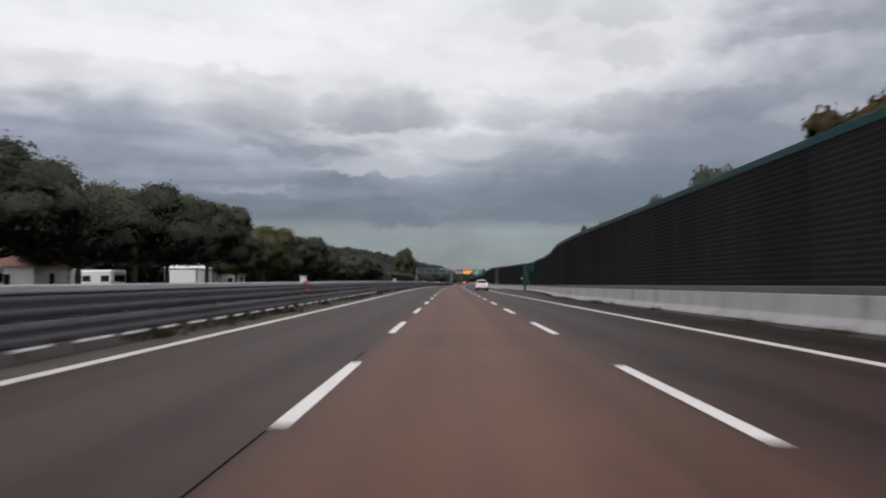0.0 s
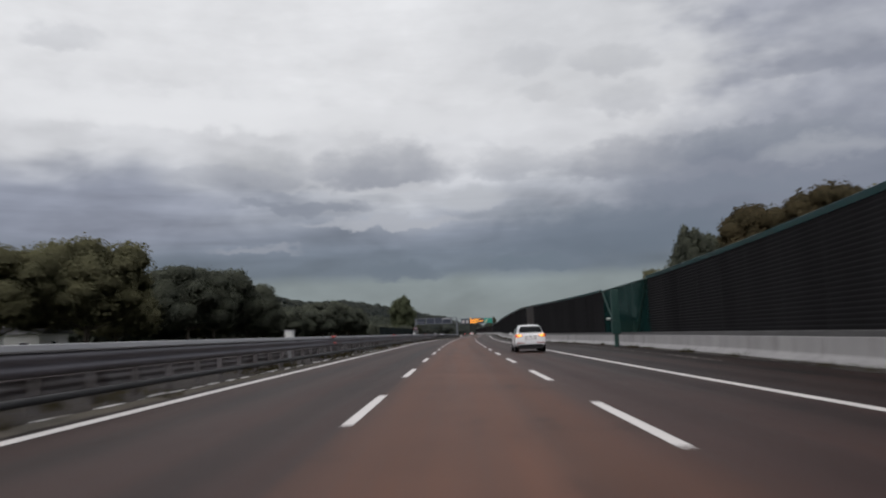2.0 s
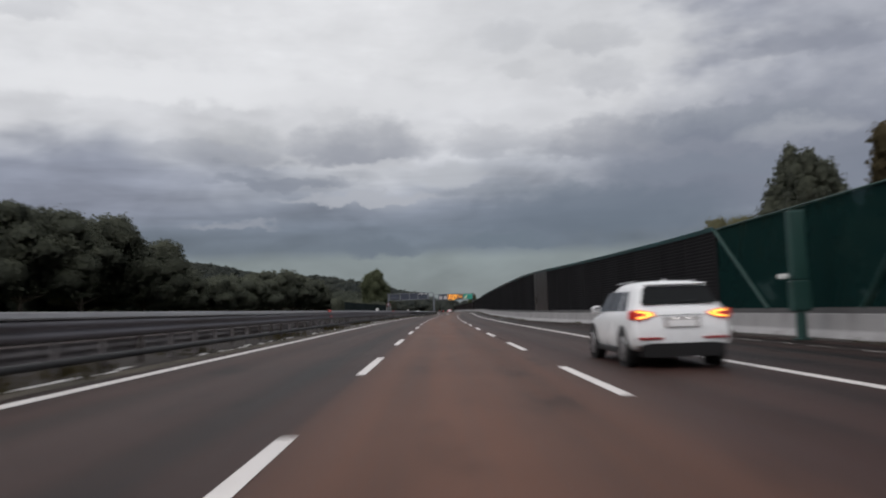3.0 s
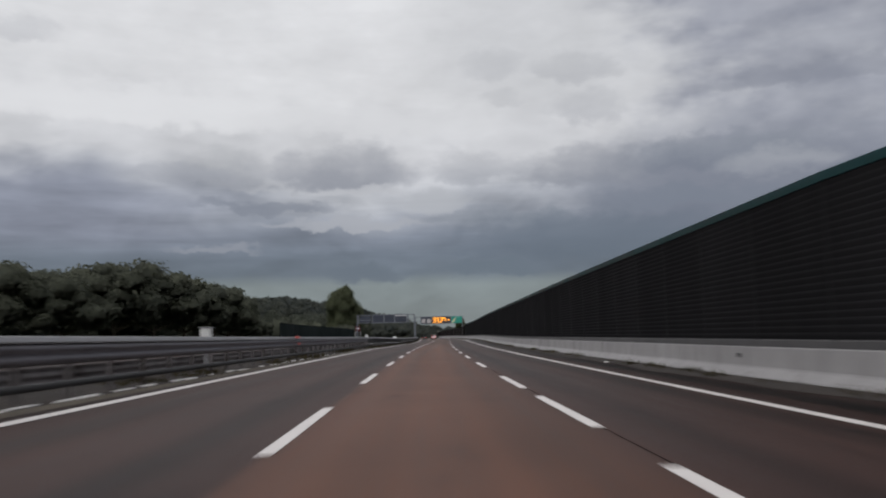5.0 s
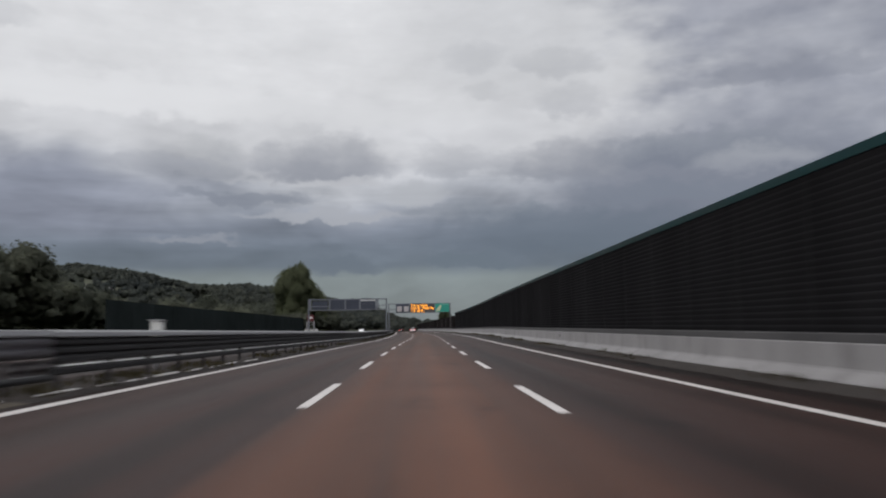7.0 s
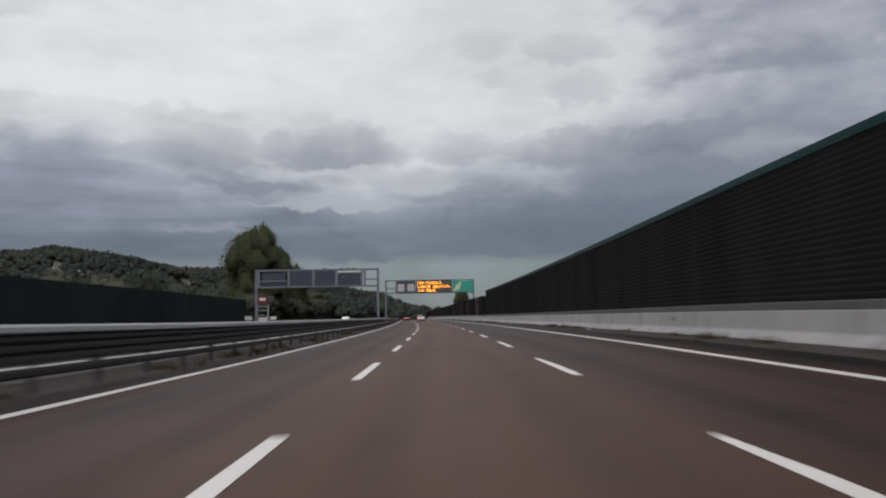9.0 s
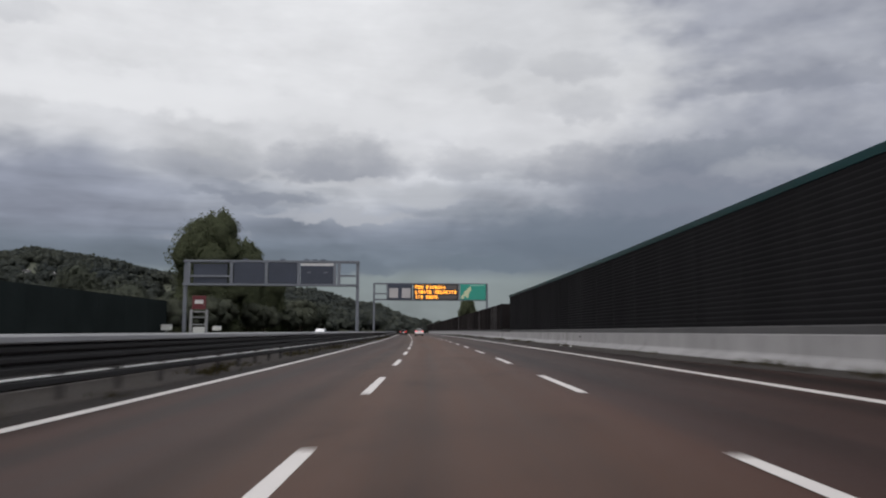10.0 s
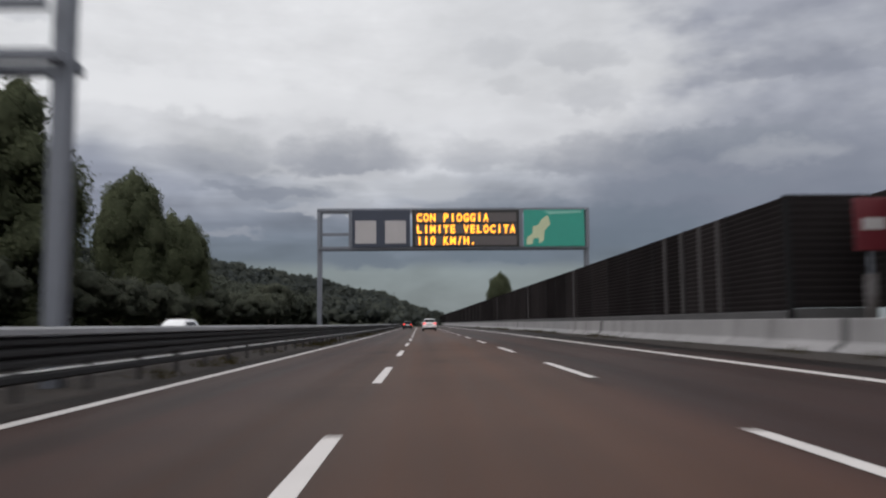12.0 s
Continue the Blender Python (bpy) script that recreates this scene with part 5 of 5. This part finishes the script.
for i in range(90):
    s, d = rw.uniform(520, 780), rw.random()
    p = road(s, -40 - 30 * d)
    spots.append((p.x, p.y, -0.6, rw.uniform(7.0, 10.0) + 4.0 * d + (s - 520) * 0.015))
woods("woodland", spots, WOODS, "dense dark green woodland beside the motorway", 17.0, 0.52)
spots = []
for i in range(46):
    s = rw.uniform(300, 470)
    p = road(s, rw.uniform(-60, -34))
    spots.append((p.x, p.y, -0.6, rw.uniform(4.5, 7.0)))
woods("woodland", spots, LEAF_DARK, "low dark trees behind the far noise wall", 26.0, 0.42, 6)


def hill(name, s, reach, foot, crest, label, meadow, trees, seed, tree_h):
    """A wooded hill whose crest, seen from the road at s, runs through (degrees across, degrees up)."""
    eye = road(s, 0, 1.1)
    az_k, el_k = [c[0] for c in crest], [c[1] for c in crest]
    azs = np.linspace(az_k[0], az_k[-1], 90)
    ts = np.linspace(0.0, 1.5, 26)

    def spot(a, t):
        r = foot + (reach - foot) * t
        top = reach * math.tan(radians(float(np.interp(a, az_k, el_k)))) - tree_h * 0.8
        k = math.sin(min(t, 1.5) * math.pi / 2) if t < 1 else 1 - (t - 1) * 0.9
        z = -1.0 + top * k + 2.2 * noise.noise(Vector((a * 0.5, t * 4.0, seed)))
        return Vector((eye.x + r * math.sin(radians(a)), eye.y + r * math.cos(radians(a)), z))

    verts = [spot(a, t) for a in azs for t in ts]
    n = len(ts)
    faces = [(i * n + j, i * n + j + 1, (i + 1) * n + j + 1, (i + 1) * n + j) for i in range(len(azs) - 1) for j in range(n - 1)]
    tagged(new(name, mesh_of(name, verts, faces, FIELD, True)), label, "hill", kind="structure")
    rh = random.Random(seed)
    out = []
    while len(out) < trees:
        a, t = rh.uniform(az_k[0], az_k[-1]), rh.random() ** 0.7 * 1.05
        if any(a0 < a < a1 and t0 < t < t1 for a0, a1, t0, t1 in meadow):
            continue
        p = spot(a, t)
        out.append((p.x, p.y, p.z - 1, tree_h * rh.uniform(0.7, 1.25)))
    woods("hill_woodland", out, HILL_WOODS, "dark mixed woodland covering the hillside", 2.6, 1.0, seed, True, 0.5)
    return spot


slope = hill("hill", 309.2, 900, 430, [(-46, 4.3), (-30, 4.3), (-25.4, 4.4), (-22.8, 4.75), (-20, 4.4), (-17.7, 4.0), (-14, 3.25), (-11.4, 2.5), (-8, 1.7), (-5, 1.0), (-2.5, 0.2)],
     "long wooded hill with a pale meadow", ((-17.8, -15.2, 0.44, 0.53), (-24.0, -20.5, 0.36, 0.41), (-33, -28, 0.38, 0.46)), 3600, 3, 6.0)
hill("hill", 434.5, 520, 270, [(-20, 4.3), (-14.6, 4.5), (-10.3, 3.7), (-7.2, 3.1), (-3.5, 2.25), (-1.6, 1.76), (0.2, 1.1), (1.2, 0.2)],
     "wooded slope at the road's far end", (), 900, 9, 6)
hill("hill", 434.5, 1500, 1100, [(-6, 1.0), (-2, 1.1), (1, 0.9), (3, 0.8), (6, 1.1), (12, 1.2), (20, 1.0)], "low far wooded rise across the road's end", (), 300, 12, 9)


# ---- houses and caravans behind the trees ----
def house(m, w, d, h, label, roof=None):
    roof = roof or TILES
    ob = thing("house", label, "house", "houses", m=m)
    wall = part("wall", boxes((-w / 2, w / 2, -d / 2, d / 2, -0.5, h)), WALL_WHITE, ob)
    rz = h + d * 0.26
    v = [(-w / 2 - 0.4, -d / 2 - 0.4, h - 0.1), (w / 2 + 0.4, -d / 2 - 0.4, h - 0.1), (w / 2 + 0.4, d / 2 + 0.4, h - 0.1), (-w / 2 - 0.4, d / 2 + 0.4, h - 0.1), (-w / 2 - 0.4, 0, rz), (w / 2 + 0.4, 0, rz)]
    part("roof", mesh_of("roof", v, [(0, 1, 5, 4), (2, 3, 4, 5), (0, 4, 3), (1, 2, 5), (3, 2, 1, 0)], roof), roof, ob)
    for sy in (-1, 1):
        for i in range(3):
            x = -w / 2 + w * (i + 0.5) / 3
            y = sy * d / 2
            a, b = sorted((y, y + sy * 0.06))
            win = part("window", boxes((x - 0.5, x + 0.5, a, b, 1.0, 2.2)), WHITE_SIGN, ob)
            a, b = sorted((y + sy * 0.062, y + sy * 0.075))
            part("pane", boxes((x - 0.42, x + 0.42, a, b, 1.08, 2.12)), CAR_GLASS, win)
    for sx in (-1, 1):
        a, b = sorted((sx * w / 2, sx * (w / 2 + 0.05)))
        part("window", boxes((a, b, -0.5, 0.5, 1.0, 2.2)), CAR_GLASS, ob)
    part("chimney", boxes((w * 0.2, w * 0.2 + 0.5, -0.25, 0.25, rz - 0.8, rz + 0.5)), WALL_WHITE, ob)


house(at(92, -43, -0.4, 4), 14, 7, 2.9, "low white house with a red tiled roof")
house(at(73, -46, -0.4, -6), 10, 7, 3.4, "white house with a red tiled roof among trees")


for a, t, turn in ((-22.9, 0.33, 20), (-21.4, 0.31, -15)):
    p = slope(a, t)
    house(Matrix.Translation(p + Vector((0, 0, -0.3))) @ Matrix.Rotation(radians(turn), 4, "Z"), 6, 5, 2.6, "white farmhouse on the wooded hillside", PLINTH)


house(at(163, -42, -0.4, 3), 8, 6, 3.0, "low white shed with a grey roof behind the trees", PLINTH)


def caravan(m, label):
    ob = thing("caravan", label, "caravan", "parked caravans", m=m)
    part("body", boxes((-1.1, 1.1, -2.6, 2.6, 0.45, 2.75), bevel=0.18), WHITE_PAINT, ob)
    for y in (-1.6, 0.9):
        for sx in (-1, 1):
            a, b = sorted((sx * 1.101, sx * 1.12))
            part("window", boxes((a, b, y - 0.55, y + 0.55, 1.5, 2.15)), CAR_GLASS, ob)
    part("end_window", boxes((-0.8, 0.8, -2.62, -2.601, 1.5, 2.2)), CAR_GLASS, ob)
    part("door", boxes((1.101, 1.12, -0.45, 0.25, 0.55, 2.4)), WHITE_BOX, ob)
    for sx in (-1, 1):
        part("wheel", tube(bmesh.new(), (sx * 0.85, 0, 0.33), (sx * 1.05, 0, 0.33), 0.33, n=16), TYRE, ob)
    part("drawbar", tube(bmesh.new(), (0, 2.6, 0.5), (0, 3.7, 0.45), 0.06), STEEL, ob)


FABRIC = material("white tent sheet", (0.84, 0.84, 0.84), 0.8, vary=0.05, scale=0.6)


def tent(m, label):
    """A long white pavilion tent on posts."""
    ob = thing("pavilion_tent", label, "tent", m=m)
    for i in range(5):
        y = -8 + 4 * i
        for x in (-2.4, 2.4):
            part("post", tube(bmesh.new(), (x, y, -0.2), (x, y, 3.0), 0.06, n=6), STEEL_GREY, ob)
        if i < 4:
            part("wall_sheet", boxes((2.28, 2.31, y + 0.12, y + 3.88, -0.2, 2.75)), FABRIC, ob)
            part("wall_sheet", boxes((-2.31, -2.28, y + 0.12, y + 3.88, -0.2, 2.75)), FABRIC, ob)
            v = [(-2.7, y + 0.02, 2.95), (2.7, y + 0.02, 2.95), (2.7, y + 3.98, 2.95), (-2.7, y + 3.98, 2.95), (0, y + 2, 4.0)]
            part("roof_sheet", mesh_of("roof_sheet", v, [(0, 1, 4), (1, 2, 4), (2, 3, 4), (3, 0, 4), (3, 2, 1, 0)], FABRIC), FABRIC, ob)
    part("end_sheet", boxes((-2.2, 2.2, -8.05, -8.02, -0.2, 2.75)), FABRIC, ob)


tent(at(147, -40.5, -0.45) @ Matrix.Diagonal((1, 1, 1.18, 1)), "white pavilion tent with posts behind the trees")
for s, u, a in ((108, -38.5, 70), (84, -38.5, 80), (97, -38.5, 95)):
    caravan(at(s, u, -0.45, a), "white caravan parked under the trees")
fence = thing("garden_wall", "pale rendered garden wall with posts", "wall")
for s in np.arange(60, 172, 4.0):
    part("panel", local_sweep("panel", [(-0.06, -0.6), (0.06, -0.6), (0.06, 1.15), (-0.06, 1.15)], 3.9, WALL_WHITE) if s < 61 else bpy.data.meshes["panel.fence"], WALL_WHITE, fence, m=chord(s, s + 3.95, -35.6, -35.6, -0.4, 3.9))
    if s < 61:
        fence.children[0].data.name = "panel.fence"

# ---- dirt and weeds along the barrier and the median ----
def dirt_strip():
    verts, faces = [], []
    ss = np.arange(-30, 760, 0.8)
    for s in ss:
        b = BARRIER_U + bay(s)
        w = 0.22 + 0.34 * (noise.noise(Vector((s * 0.16, 0, 0))) + 0.45) + 0.18 * noise.noise(Vector((s * 0.9, 3, 0)))
        w = max(0.06, w)
        w += float(np.interp(s, (195, 215), (0.0, 1.0))) * (0.55 + 0.5 * noise.noise(Vector((s * 0.07, 9, 0))) + 0.12 * noise.noise(Vector((s * 1.7, 5, 0))))
        verts += [road(s, b - w, 0.006), road(s, b - w * 0.5, 0.03 + 0.02 * noise.noise(Vector((s, 1, 0)))), road(s, b + 0.03, 0.07)]
    for i in range(len(ss) - 1):
        for j in (0, 1):
            a = i * 3 + j
            faces.append((a, a + 1, a + 4, a + 3))
    return mesh_of("dirt_strip", verts, faces, SOIL)


tagged(new("dirt_strip", dirt_strip()), "dark earth washed against the barrier's foot", "dirt", kind="stuff")
WEED = foliage_material("dry weeds", (0.03, 0.028, 0.014), (0.11, 0.09, 0.045))


def tufts(name, n, s0, s1, off, seed, label, hmax):
    rng = np.random.default_rng(seed)
    verts, faces = [], []
    for i in range(n):
        s = rng.uniform(s0, s1)
        if noise.noise(Vector((s * 0.13, seed, 0))) < -0.02:
            continue
        h = hmax * rng.uniform(0.3, 1.0)
        c = road(s, off(s, rng), 0.02)
        for b in range(11):
            a, t = rng.uniform(0, 6.28), rng.uniform(0.1, 0.7)
            x, y = 0.16 * rng.normal(), 0.25 * rng.normal()
            w = 0.012 + 0.02 * rng.random()
            o = len(verts)
            verts += [(c.x + x - w, c.y + y, c.z), (c.x + x + w, c.y + y + w, c.z), (c.x + x + h * t * math.cos(a), c.y + y + h * t * math.sin(a), c.z + h)]
            faces.append((o, o + 1, o + 2))
    tagged(new(name, mesh_of(name, verts, faces, WEED)), label, "weeds", kind="stuff")


tufts("weeds", 900, 0, 560, lambda s, r: BARRIER_U + bay(s) - abs(r.normal()) * 0.18 - 0.02, 31, "dry weeds at the foot of the concrete barrier", 0.22)
tufts("weeds", 1500, 0, 560, lambda s, r: -7.25 + r.normal() * 0.25, 32, "dry grass and weeds under the guard rail", 0.3)

rs = random.Random(17)
for s, u in ((411.7, 7.55), (408.7, 7.62), (222.0, 7.1), (331.0, 7.4), (368.0, 7.5)):
    bm = bmesh.new()
    bmesh.ops.create_icosphere(bm, subdivisions=1, radius=0.09)
    for v in bm.verts:
        v.co = Vector((v.co.x * 1.2 * rs.uniform(0.8, 1.2), v.co.y * 2.2 * rs.uniform(0.8, 1.2), max(-0.03, v.co.z * 0.5 * rs.uniform(0.7, 1.2))))
    me = bpy.data.meshes.new("debris_stone")
    bm.to_mesh(me)
    bm.free()
    me.materials.append(KERB)
    tagged(new("debris_stone", me), "pale broken stone lying in the shoulder dirt", "stone", "shoulder debris").matrix_world = at(s, u, 0.04)
